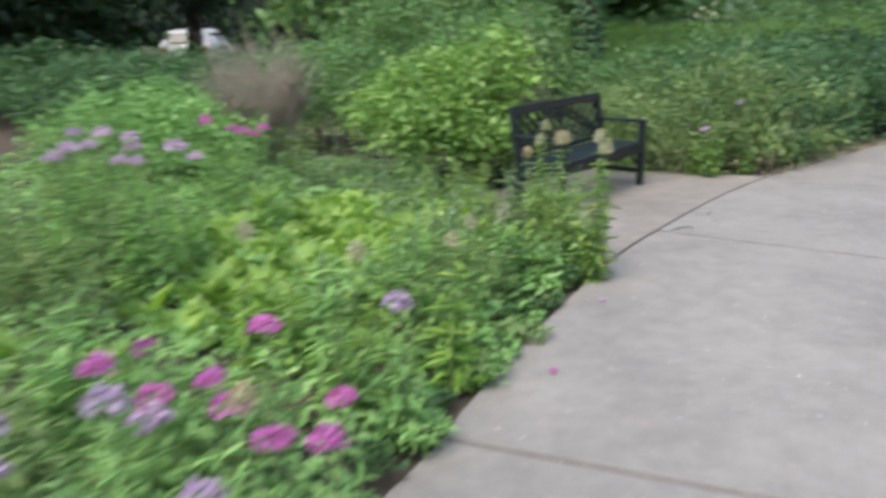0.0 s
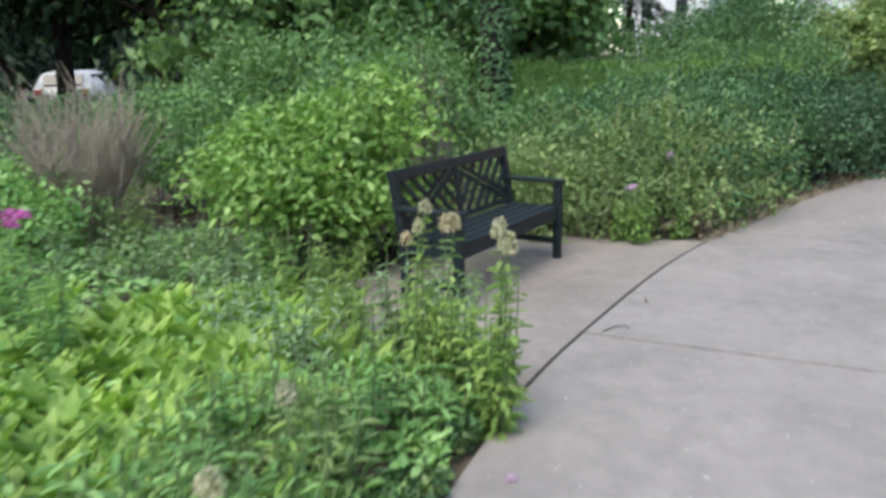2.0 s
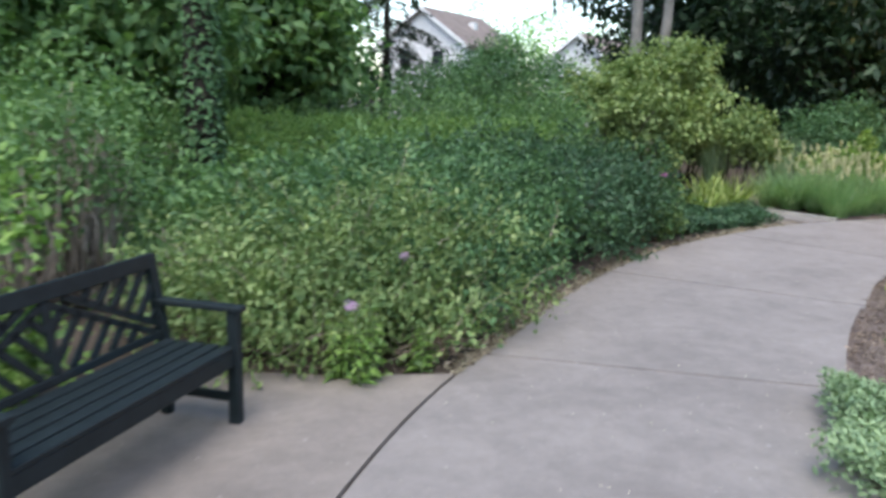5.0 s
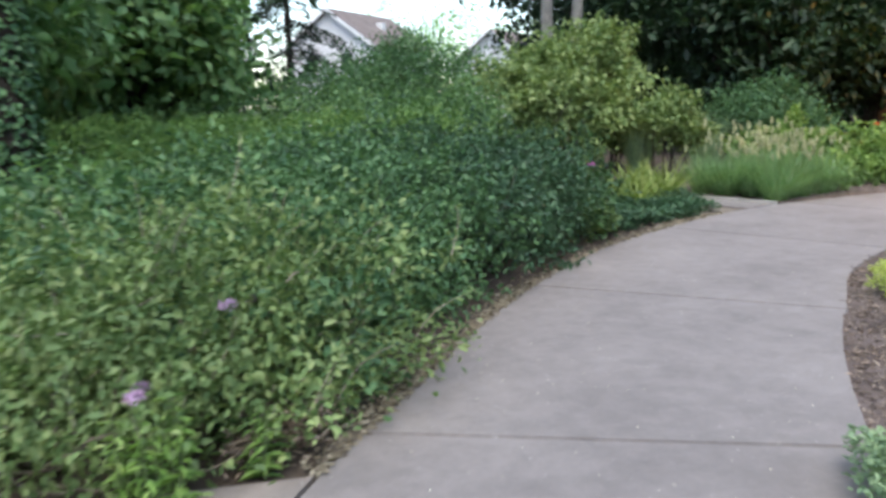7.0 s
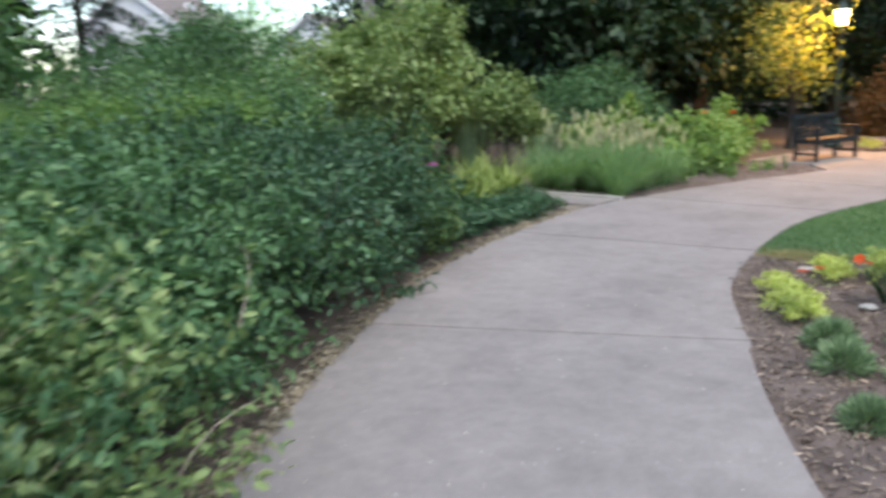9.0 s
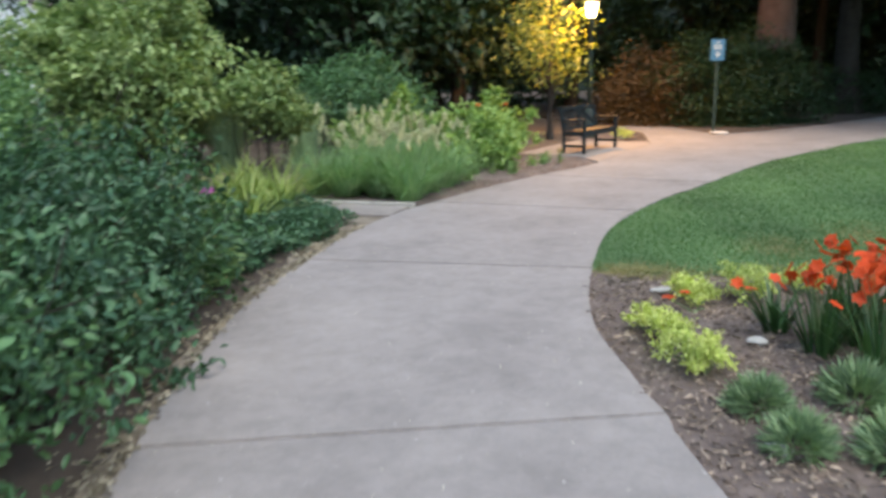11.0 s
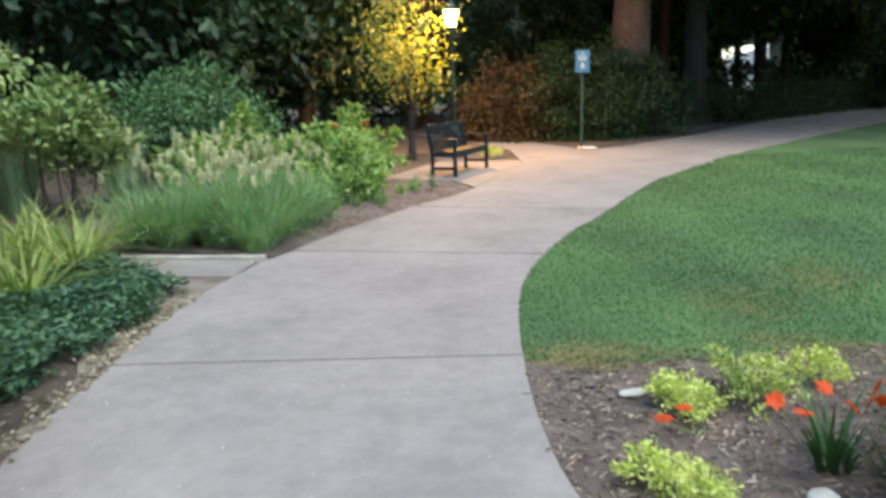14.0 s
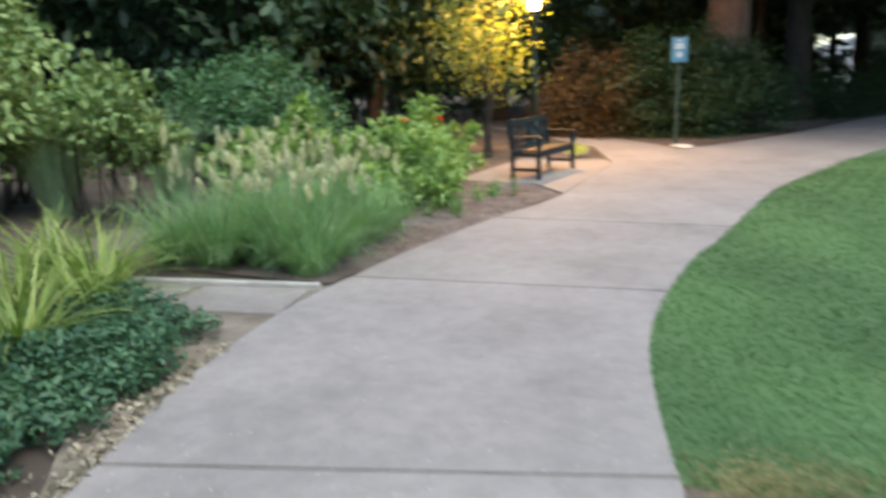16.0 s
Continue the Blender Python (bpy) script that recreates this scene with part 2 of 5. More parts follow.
def tree(name, label, x, y, height, trunk_r, blobs, n, leaf, mat, bark, limbs=12, category="tree", lean=(0, 0), **kw):
    """A tree: tapered trunk with flared foot, limbs out to the crown, and the crown."""
    o = np.array([x, y, 0.0])
    t = thing(name, pose(x, y, 0), label, category)
    k = 9
    z = np.linspace(-0.05, height, k)
    pts = np.stack([x + lean[0] * np.maximum(z / height, 0) ** 1.3 + np.sin(z * 0.9 + x) * 0.04, y + lean[1] * np.maximum(z / height, 0) ** 1.3 + np.cos(z * 0.8 + y) * 0.04, z], 1)
    rad = trunk_r * np.linspace(1, 0.25, k)
    rad[0] *= 1.35
    part("trunk", mesh_from("trunk", *local(tube_arrays([(pts, rad)], 14), o), bark, True), None, t)
    f, C = cloud(blobs, n, leaf, **kw)
    part("crown", mesh_from("crown", *local(f, o), mat), None, t)
    lines = []
    for c in C[rng.integers(0, len(C), limbs)]:
        zz = np.clip(c[2] - rng.uniform(0.3, 1.6), height * 0.2, height * 0.9)
        s = np.array([np.interp(zz, z, pts[:, 0]), np.interp(zz, z, pts[:, 1]), zz])
        lines.append((bent(s, c, 0.05, 6), np.linspace(trunk_r * 0.3, trunk_r * 0.06, 6)))
    part("limb_frame", mesh_from("limb_frame", *local(tube_arrays(lines, 6), o), bark, True), None, t, kind="stuff")
    return t


# ---- materials ----
M_soil = mottled("soil", (0.055, 0.04, 0.03), (0.11, 0.085, 0.065), 1.2, 0.95, fine=45, relief=0.6, dist=0.02)
M_mulch = mottled("bark_mulch", (0.1, 0.073, 0.062), (0.22, 0.17, 0.148), 3.0, 0.95, fine=70, relief=0.9, dist=0.02)
M_chip = leafy("mulch_chips", (0.1, 0.076, 0.067), (0.22, 0.17, 0.146), (0.46, 0.375, 0.32), 0.9, 0.0)
M_turf = mottled("turf", (0.061, 0.127, 0.044), (0.087, 0.168, 0.061), 0.6, 0.9, fine=40, relief=0.6, dist=0.02)
M_blade = leafy("grass_blades", (0.07, 0.163, 0.064), (0.083, 0.18, 0.071), (0.1, 0.2, 0.082), 0.7, 0.5, 0.3)


def mown(mat):
    """Soft light and dark mowing bands along the lawn."""
    nt = mat.node_tree
    gp = nt.nodes.new("ShaderNodeNewGeometry")
    mp = nt.nodes.new("ShaderNodeMapping")
    mp.inputs["Rotation"].default_value = (0, 0, radians(62))
    wv = nt.nodes.new("ShaderNodeTexWave")
    wv.inputs["Scale"].default_value, wv.inputs["Distortion"].default_value, wv.inputs["Detail Scale"].default_value = 0.16, 4.0, 0.4
    nt.links.new(gp.outputs["Position"], mp.inputs["Vector"])
    nt.links.new(mp.outputs[0], wv.inputs["Vector"])
    band = ramp(nt, [(0.2, (0.86, 0.89, 0.86)), (0.8, (1.14, 1.12, 1.06))], wv.outputs["Fac"])
    b = nt.nodes["Principled BSDF"]
    nt.links.new(mix(nt, "MULTIPLY", 0.8, b.inputs["Base Color"].links[0].from_socket, band), b.inputs["Base Color"])


mown(M_turf)
mown(M_blade)


def concrete(name, base, warm):
    m, nt, b = node_mat(name, 0.85)
    info = nt.nodes.new("ShaderNodeObjectInfo")
    col = ramp(nt, [(0.25, tuple(c * 0.74 for c in base)), (0.5, base), (0.75, warm)], noise_tex(nt, 0.9, 6, 0.62))
    col = mix(nt, "MULTIPLY", 0.6, col, ramp(nt, [(0.3, (0.68, 0.67, 0.66)), (0.62, (1.08, 1.07, 1.06))], noise_tex(nt, 6.5, 8, 0.75)))
    col = mix(nt, "MULTIPLY", 0.5, col, ramp(nt, [(0.3, (0.6, 0.6, 0.6)), (0.6, (1.05, 1.05, 1.05))], noise_tex(nt, 160, 3, 0.8)))
    col = mix(nt, "MULTIPLY", 0.6, col, ramp(nt, [(0.0, (0.92, 0.92, 0.92)), (1.0, (1.06, 1.05, 1.04))], info.outputs["Random"]))
    spots = ramp(nt, [(0.70, (0, 0, 0)), (0.76, (1, 1, 1))], noise_tex(nt, 24, 2, 0.5))
    col = mix(nt, "MIX", mix(nt, "MULTIPLY", 1.0, spots, (0.45, 0.45, 0.45)), col, (0.5, 0.49, 0.47))
    nt.links.new(col, b.inputs["Base Color"])
    bump(nt, b, noise_tex(nt, 130, 6, 0.75), 0.35, 0.004)
    return m


M_conc = concrete("brushed_concrete", (0.246, 0.225, 0.215), (0.298, 0.272, 0.258))
M_pad = concrete("pebbled_concrete", (0.238, 0.211, 0.193), (0.296, 0.263, 0.24))
M_sand = mottled("sandy_soil", (0.12, 0.095, 0.07), (0.2, 0.165, 0.125), 2.5, 0.95, fine=55, relief=0.7, dist=0.012, c3=(0.31, 0.265, 0.21))
M_stone = mottled("pale_stone", (0.4, 0.39, 0.36), (0.62, 0.6, 0.56), 9, 0.8, fine=60)
M_kerb = mottled("grey_kerb", (0.3, 0.29, 0.26), (0.44, 0.42, 0.38), 6, 0.85, fine=70)
M_bench = mottled("blue_black_paint", (0.0054, 0.0115, 0.0142), (0.0117, 0.0207, 0.0247), 14, 0.62, fine=90, relief=0.08)
M_bench.node_tree.nodes["Principled BSDF"].inputs["Specular IOR Level"].default_value = 0.3
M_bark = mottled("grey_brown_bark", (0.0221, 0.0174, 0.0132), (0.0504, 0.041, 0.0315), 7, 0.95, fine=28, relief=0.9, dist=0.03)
M_bark_red = mottled("red_brown_bark", (0.085, 0.052, 0.038), (0.15, 0.1, 0.075), 4, 0.95, fine=18, relief=0.9, dist=0.04)
M_bark_pale = mottled("pale_grey_bark", (0.2, 0.19, 0.17), (0.34, 0.32, 0.29), 3, 0.95, fine=24, relief=0.6, dist=0.02)
M_twig = mottled("dry_twigs", (0.24, 0.195, 0.158), (0.405, 0.345, 0.285), 12, 0.9)
M_stem = mottled("green_stems", (0.11, 0.18, 0.065), (0.17, 0.24, 0.1), 12, 0.7)
L_privet = leafy("privet_leaves", (0.0524, 0.122, 0.0612), (0.0843, 0.185, 0.0857), (0.14, 0.265, 0.122), 0.45, 0.25)
L_rose = leafy("rose_leaves", (0.111, 0.195, 0.0803), (0.19, 0.293, 0.121), (0.312, 0.399, 0.188), 0.55, 0.3)
# orange lamplight on a green shrub, mixed into its leaf colour
L_lamp_brown = leafy("lamplit_brown_leaves", (0.0561, 0.0372, 0.0171), (0.0892, 0.0594, 0.0285), (0.127, 0.0891, 0.0456), 0.55, 0.3)
# darker copy of the green leaves, with the shade under the trees in its colour
L_shade = leafy("shaded_shrub_leaves", (0.015, 0.0375, 0.0165), (0.0255, 0.0585, 0.0232), (0.039, 0.0825, 0.0323), 0.5, 0.25)
L_back = leafy("mid_tone_leaves", (0.09, 0.195, 0.085), (0.155, 0.29, 0.125), (0.245, 0.4, 0.18), 0.5, 0.35)
F_litter = leafy("dry_litter", (0.14, 0.115, 0.085), (0.27, 0.23, 0.18), (0.46, 0.41, 0.34), 0.85, 0.1)
F_straw = leafy("dry_grass", (0.24, 0.21, 0.11), (0.33, 0.29, 0.16), (0.42, 0.37, 0.22), 0.8, 0.3)
L_young = leafy("fresh_green_leaves", (0.149, 0.267, 0.0822), (0.253, 0.393, 0.128), (0.372, 0.505, 0.194), 0.5, 0.4)
L_lime = leafy("lime_leaves", (0.133, 0.263, 0.073), (0.233, 0.402, 0.117), (0.366, 0.542, 0.205), 0.5, 0.35)
L_hosta = leafy("bright_strap_leaves", (0.14, 0.275, 0.063), (0.24, 0.41, 0.096), (0.365, 0.52, 0.16), 0.45, 0.4)
L_mid = leafy("mid_green_leaves", (0.137, 0.3, 0.113), (0.236, 0.443, 0.168), (0.36, 0.572, 0.245), 0.5, 0.35)
L_dark = leafy("dark_green_leaves", (0.027, 0.0694, 0.0293), (0.0472, 0.111, 0.0426), (0.0742, 0.16, 0.0599), 0.45, 0.25)
L_clip = leafy("clipped_box_leaves", (0.1, 0.205, 0.06), (0.165, 0.295, 0.085), (0.245, 0.39, 0.13), 0.5, 0.3)
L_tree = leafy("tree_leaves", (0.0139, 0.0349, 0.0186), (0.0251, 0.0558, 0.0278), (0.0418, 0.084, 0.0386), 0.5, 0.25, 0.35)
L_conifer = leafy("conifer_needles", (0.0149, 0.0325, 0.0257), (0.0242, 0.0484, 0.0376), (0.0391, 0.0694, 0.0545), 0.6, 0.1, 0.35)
L_olive = leafy("olive_leaves", (0.116, 0.195, 0.0719), (0.212, 0.303, 0.121), (0.366, 0.458, 0.205), 0.5, 0.3, 0.9)
L_grey = leafy("grey_green_leaves", (0.168, 0.267, 0.167), (0.247, 0.365, 0.226), (0.337, 0.465, 0.292), 0.6, 0.25)
L_grass = leafy("fountain_grass_blades", (0.16, 0.31, 0.155), (0.26, 0.43, 0.215), (0.33, 0.44, 0.27), 0.5, 0.4)
# leaf green pushed to yellow: the lamp's glow is part of this colour
L_lamplit = leafy("lamplit_yellow_leaves", (0.1, 0.16, 0.05), (0.19, 0.25, 0.075), (0.34, 0.36, 0.13), 0.5, 0.4)
L_cover = leafy("blue_green_ground_leaves", (0.034, 0.084, 0.05), (0.056, 0.128, 0.068), (0.09, 0.18, 0.096), 0.45, 0.2)
L_hyd = leafy("soft_green_leaves", (0.085, 0.18, 0.08), (0.14, 0.265, 0.115), (0.22, 0.365, 0.165), 0.5, 0.35)
L_iris = leafy("yellowing_sword_leaves", (0.153, 0.233, 0.054), (0.242, 0.32, 0.09), (0.37, 0.422, 0.162), 0.5, 0.35)
L_spirea = leafy("yellow_green_leaves", (0.42, 0.525, 0.133), (0.578, 0.651, 0.209), (0.714, 0.756, 0.342), 0.5, 0.35)
F_pink = leafy("pink_petals", (0.539, 0.112, 0.45), (0.647, 0.163, 0.6), (0.735, 0.3, 0.75), 0.6, 0.35)
F_mauve = leafy("pale_mauve_petals", (0.5, 0.306, 0.624), (0.62, 0.428, 0.744), (0.74, 0.592, 0.864), 0.6, 0.35)
F_pale = leafy("cream_seed_heads", (0.4, 0.4, 0.28), (0.54, 0.52, 0.39), (0.68, 0.64, 0.52), 0.8, 0.3)
F_faded = leafy("faded_heads", (0.36, 0.29, 0.2), (0.5, 0.41, 0.3), (0.62, 0.54, 0.43), 0.8, 0.25)
F_white = leafy("white_petals", (0.6, 0.58, 0.55), (0.72, 0.68, 0.66), (0.8, 0.78, 0.75), 0.6, 0.35)
F_red = leafy("scarlet_petals", (0.6, 0.05, 0.012), (0.72, 0.09, 0.02), (0.8, 0.16, 0.04), 0.5, 0.35)
F_plume = leafy("buff_plumes", (0.46, 0.46, 0.33), (0.64, 0.63, 0.48), (0.82, 0.8, 0.66), 0.8, 0.3)

# ---- ground ----
def sheet(name, outline, z, mat, label, category, thick=0.0, cut=0.0):
    """A flat piece of ground with the given outline, its edge going down by thick."""
    bm = bmesh.new()
    vs = [bm.verts.new((x, y, z)) for x, y in outline]
    f = bm.faces.new(vs)
    if f.normal.z < 0:
        f.normal_flip()
    if thick:
        r = bmesh.ops.extrude_face_region(bm, geom=[f])
        low = [v for v in r["geom"] if isinstance(v, bmesh.types.BMVert)]
        for v in low:
            v.co.z -= thick
        bmesh.ops.recalc_face_normals(bm, faces=bm.faces)
    me = bpy.data.meshes.new(name)
    bm.to_mesh(me)
    bm.free()
    me.materials.append(mat)
    return tagged(new(name, me), label, category, kind="structure")


def smooth_line(pts, n=6):
    """A curve through the points."""
    p = np.asarray(pts, float)
    out = []
    q = np.concatenate([[2 * p[0] - p[1]], p, [2 * p[-1] - p[-2]]])
    for i in range(len(p) - 1):
        a, b, c, d = q[i:i + 4]
        for s in np.linspace(0, 1, n, endpoint=False):
            out.append(0.5 * (2 * b + (c - a) * s + (2 * a - 5 * b + 4 * c - d) * s ** 2 + (3 * b - a - 3 * c + d) * s ** 3))
    out.append(p[-1])
    return np.array(out)


LEFT = smooth_line([(-3.0, -4.0), (-1.25, 0.2), (-0.25, 2.35), (0.5, 3.95), (1.15, 5.15), (1.82, 6.12), (2.65, 7.2), (3.36, 7.97), (4.02, 8.57), (4.52, 9.03), (5.34, 9.75), (6.32, 10.5),
                    (7.9, 11.47), (9.43, 12.08), (10.4, 12.4), (11.7, 12.63), (13.4, 12.64), (15.4, 12.47), (17.3, 12.22), (21.0, 12.35), (24.2, 12.9)])
RIGHT = smooth_line([(-0.6, -5.0), (1.15, -0.7), (2.05, 1.2), (2.85, 2.85), (3.75, 4.6), (4.75, 6.1), (5.95, 7.22), (6.95, 8.02), (8.0, 8.72), (8.85, 9.26), (10.1, 9.72), (11.6, 10.1),
                     (12.8, 10.19), (14.1, 10.14), (15.1, 10.0), (18.0, 9.7), (19.7, 9.35), (23.9, 8.15), (34.0, 4.0), (46.0, -1.5)])
JOINTS = [((-3.0, -4.0), (-0.6, -5.0)), ((-1.5, -0.35), (0.7, -1.75)), ((-0.05, 2.72), (2.35, 1.78)), ((1.63, 5.86), (3.72, 4.57)), ((3.7, 8.29), (5.63, 6.9)), ((6.2, 10.4), (7.64, 8.46)),
          ((9.34, 12.03), (10.14, 9.73)), ((12.5, 12.65), (12.9, 10.19)), ((15.4, 12.47), (15.6, 9.96)), ((17.35, 12.22), (18.4, 9.65))]


def near_index(line, p):
    return int(np.argmin(((line - np.asarray(p)) ** 2).sum(1)))


ground = sheet("ground", [(-900, -900), (900, -900), (900, 900), (-900, 900)], -0.06, M_soil, "dark bare earth under the garden and trees", "ground")
inL = [tuple(p) for p in LEFT]
lawn_edge = RIGHT[near_index(RIGHT, (10.0, 9.68)):]
lawn_outline = [tuple(p) for p in lawn_edge] + [(60, -10), (60, -40), (15, -40), (12.2, 3.5), (11.2, 7.2), (10.55, 8.4), (10.15, 9.2)]
lawn = sheet("lawn", lawn_outline, -0.012, M_turf, "mown green lawn beside the curved path", "lawn")
bed_l = sheet("planting_bed_1", inL[::-1] + [(-4, -6), (-14, -6), (-14, 24), (8, 26), (26, 28), (28, 17)], -0.03, M_soil, "dark soil under the shrubs", "bed")
bed_r = sheet("planting_bed_2", [tuple(p) for p in RIGHT[:near_index(RIGHT, (10.0, 9.68)) + 1]] + [(10.15, 9.2), (10.55, 8.4), (11.2, 7.2), (12.2, 3.5), (9, -6)], -0.02, M_mulch,
              "brown bark mulch bed bordering the path", "bed")
bed_m = sheet("planting_bed_3", [(12.3, 12.72), (13.4, 12.66), (15.4, 12.5), (17.3, 12.25), (18.2, 12.9), (18.4, 14.5), (17.5, 16.5), (12.2, 16.0)], -0.012, M_mulch, "brown mulch bed with young plants", "bed")
bed_lamp = sheet("planting_bed_5", [(22.25 + math.cos(a) * 0.95, 13.85 + math.sin(a) * 0.75) for a in np.linspace(0, 6.0, 20)], 0.004, M_mulch, "round mulched bed at the foot of the lamp", "bed")
bed_i = sheet("planting_bed_4", [(24.0, 11.6), (25.6, 10.8), (28.0, 9.8), (34, 8.0), (48, 3), (60, 10), (50, 30), (32, 22), (28.4, 15.2), (26.5, 13.5)], 0.004, M_soil, "dark soil of the island bed under shrubs", "bed")

lawn_back = sheet("lawn_1", [(0.6, 11.9), (3.0, 12.4), (6.3, 13.6), (8.0, 15.5), (4.5, 17.0), (2.5, 19.5), (-0.5, 15.0)], -0.018, M_turf, "strip of mown grass behind the shrubs", "lawn")
e0, e1, e2 = near_index(LEFT, (3.4, 8.0)), near_index(LEFT, (9.0, 11.9)), near_index(LEFT, (12.1, 12.65))
verge_in = []
for i in range(e0, e2 + 1):
    tn = unit(LEFT[i + 1] - LEFT[i - 1])
    wide = 0.09 + 0.03 * math.sin(i * 1.3) + 0.45 * min(1.0, max(0.0, (i - e1) / 8))
    verge_in.append(tuple(LEFT[i] + np.array([-tn[1], tn[0]]) * wide))
verge = sheet("verge", [tuple(p) for p in LEFT[e0:e2 + 1]] + verge_in[::-1], -0.018, M_sand, "strip of bare sandy soil beside the path", "verge")
side_bed = sheet("verge_1", [(10.9, 13.0), (12.1, 12.74), (11.75, 14.3), (11.35, 15.3), (10.75, 15.1), (11.0, 13.9)], -0.014, M_sand, "bare sandy soil round the paving slabs", "verge")

path = tagged(new("path"), "pale grey concrete garden path in jointed slabs", "path", kind="structure")
for (l0, r0), (l1, r1) in zip(JOINTS, JOINTS[1:]):
    a, b = near_index(LEFT, l0), near_index(LEFT, l1)
    c, d = near_index(RIGHT, r0), near_index(RIGHT, r1)
    ls = [np.array(l0), *LEFT[a + 1:b], np.array(l1)]
    rs = [np.array(r0), *RIGHT[c + 1:d], np.array(r1)]
    mid = (np.mean(ls, 0) + np.mean(rs, 0)) / 2
    fwd = unit((np.array(l1) + r1 - l0 - r0))
    ls[0], rs[0], ls[-1], rs[-1] = ls[0] + fwd * 0.009, rs[0] + fwd * 0.009, ls[-1] - fwd * 0.009, rs[-1] - fwd * 0.009
    bm = bmesh.new()
    f = bm.faces.new([bm.verts.new((*p, 0.0)) for p in [*rs, *ls[::-1]]])
    r = bmesh.ops.extrude_face_region(bm, geom=[f])
    for v in r["geom"]:
        if isinstance(v, bmesh.types.BMVert):
            v.co.z -= 0.1
    bmesh.ops.recalc_face_normals(bm, faces=bm.faces)
    top = [e for e in bm.edges if all(abs(v.co.z) < 1e-6 for v in e.verts)]
    bmesh.ops.bevel(bm, geom=top, offset=0.008, segments=2, affect="EDGES")
    part("slab", bm, M_conc, path)
far = [(17.36, 12.22), (21.0, 12.35), (24.0, 13.4), (28.0, 16.5), (40, 27), (43, 25), (30, 15.5), (26.5, 13.2), (23.9, 11.6), (25.6, 10.7), (28.0, 9.7), (34, 7.8), (48, 2.6), (46, -1.5), (34, 4.0), (23.9, 8.15), (19.7, 9.35), (18.41, 9.65)]
pv = sheet("path_1", far[::-1], -0.003, M_conc, "concrete path forking beyond the second bench", "path", 0.09)


def pad(name, outline, label, z=-0.004):
    return sheet(name, outline, z, M_pad, label, "paving", 0.08)


a1, b1 = near_index(LEFT, (1.16, 5.13)), near_index(LEFT, (3.3, 7.93))
pad_edge = [tuple(p + np.array([-0.8, 0.6]) * 0.022) for p in LEFT[a1:b1 + 1]]
pad("paving_1", pad_edge + [(2.6, 8.2), (1.75, 8.6), (0.9, 8.0), (-0.2, 6.7), (0.2, 5.9)], "rough pebbly concrete pad under the bench")
pad("paving_2", [(17.4, 12.24), (21.0, 12.36), (21.6, 12.6), (21.5, 14.2), (18.2, 14.2), (18.2, 12.9)], "concrete pad under the second bench")

# ---- benches ----
def bench(m, label):
    """A garden bench: x along the seat, y to the back; front feet on y = 0."""
    b = thing("garden_bench", m, label, "bench", "benches beside the path")
    W = 1.6
    for x in (0.0, W - 0.055):
        part("front_leg", one_box(x, x + 0.055, -0.008, 0.055, 0, 0.62), M_bench, b)
        lean = Matrix.Translation((0, 0.42, 0.40)) @ Matrix.Rotation(radians(-10), 4, "X") @ Matrix.Translation((0, -0.42, -0.40))
        part("back_leg", one_box(x, x + 0.055, 0.42, 0.475, 0, 0.41), M_bench, b)
        part("back_post", one_box(x, x + 0.055, 0.42, 0.475, 0.40, 0.9, m=lean), M_bench, b)
        part("arm", one_box(x - 0.012, x + 0.067, -0.03, 0.50, 0.62, 0.65), M_bench, b)
        part("end_stretcher", one_box(x + 0.01, x + 0.045, 0.055, 0.42, 0.12, 0.17), M_bench, b)
        part("end_rail", one_box(x + 0.01, x + 0.045, 0.055, 0.42, 0.34, 0.41), M_bench, b)
    part("front_rail", one_box(0.055, W - 0.055, 0.008, 0.043, 0.33, 0.415), M_bench, b)
    part("back_rail", one_box(0.055, W - 0.055, 0.425, 0.46, 0.33, 0.40), M_bench, b)
    for i in range(5):
        y = 0.005 + i * 0.086
        part("seat_slat", one_box(0.058, W - 0.058, y, y + 0.07, 0.416, 0.44), M_bench, b)
    part("top_rail", one_box(0.055, W - 0.055, 0.425, 0.465, 0.82, 0.9, m=lean), M_bench, b)
    part("lower_rail", one_box(0.055, W - 0.055, 0.43, 0.46, 0.445, 0.485, m=lean), M_bench, b)
    part("centre_post", one_box(W / 2 - 0.022, W / 2 + 0.022, 0.43, 0.46, 0.485, 0.82, m=lean), M_bench, b)
    # each half of the back: two bars along the falling diagonal, rising bars on either side of them
    x0, w, h = W / 2 + 0.022, W / 2 - 0.077, 0.335
    fall = h / w
    bars = [((0.0, h - 0.02), (w - 0.04, 0.0)), ((0.09, h), (w, 0.035))]
    for k in range(7):
        lo = -0.2 + k * 0.135
        run = [(lo + q * h, q * h) for q in np.linspace(0, 1, 80)]
        for sign in (-1, 1):
            zone = [(x, z) for x, z in run if 0 <= x <= w and sign * (z - (h - fall * x)) > (0.035 if sign > 0 else 0.015)]
            if len(zone) > 7:
                bars.append((zone[0], zone[-1]))
    for side in (0, 1):
        for (xa, za), (xb, zb) in bars:
            ln = math.hypot(xb - xa, zb - za)
            mm = Matrix.Translation(((xa + xb) / 2 + x0, 0.445, (za + zb) / 2 + 0.485)) @ Matrix.Rotation(-math.atan2(zb - za, xb - xa), 4, "Y")
            if side:
                mm = Matrix.Translation((W, 0, 0)) @ Matrix.Diagonal((-1, 1, 1, 1)) @ mm
            bm = one_box(-ln / 2, ln / 2, -0.009, 0.009, -0.0175, 0.0175, m=lean @ mm, bevel=0.0)
            bmesh.ops.recalc_face_normals(bm, faces=bm.faces)
            part("back_bar", bm, M_bench, b)
    return b


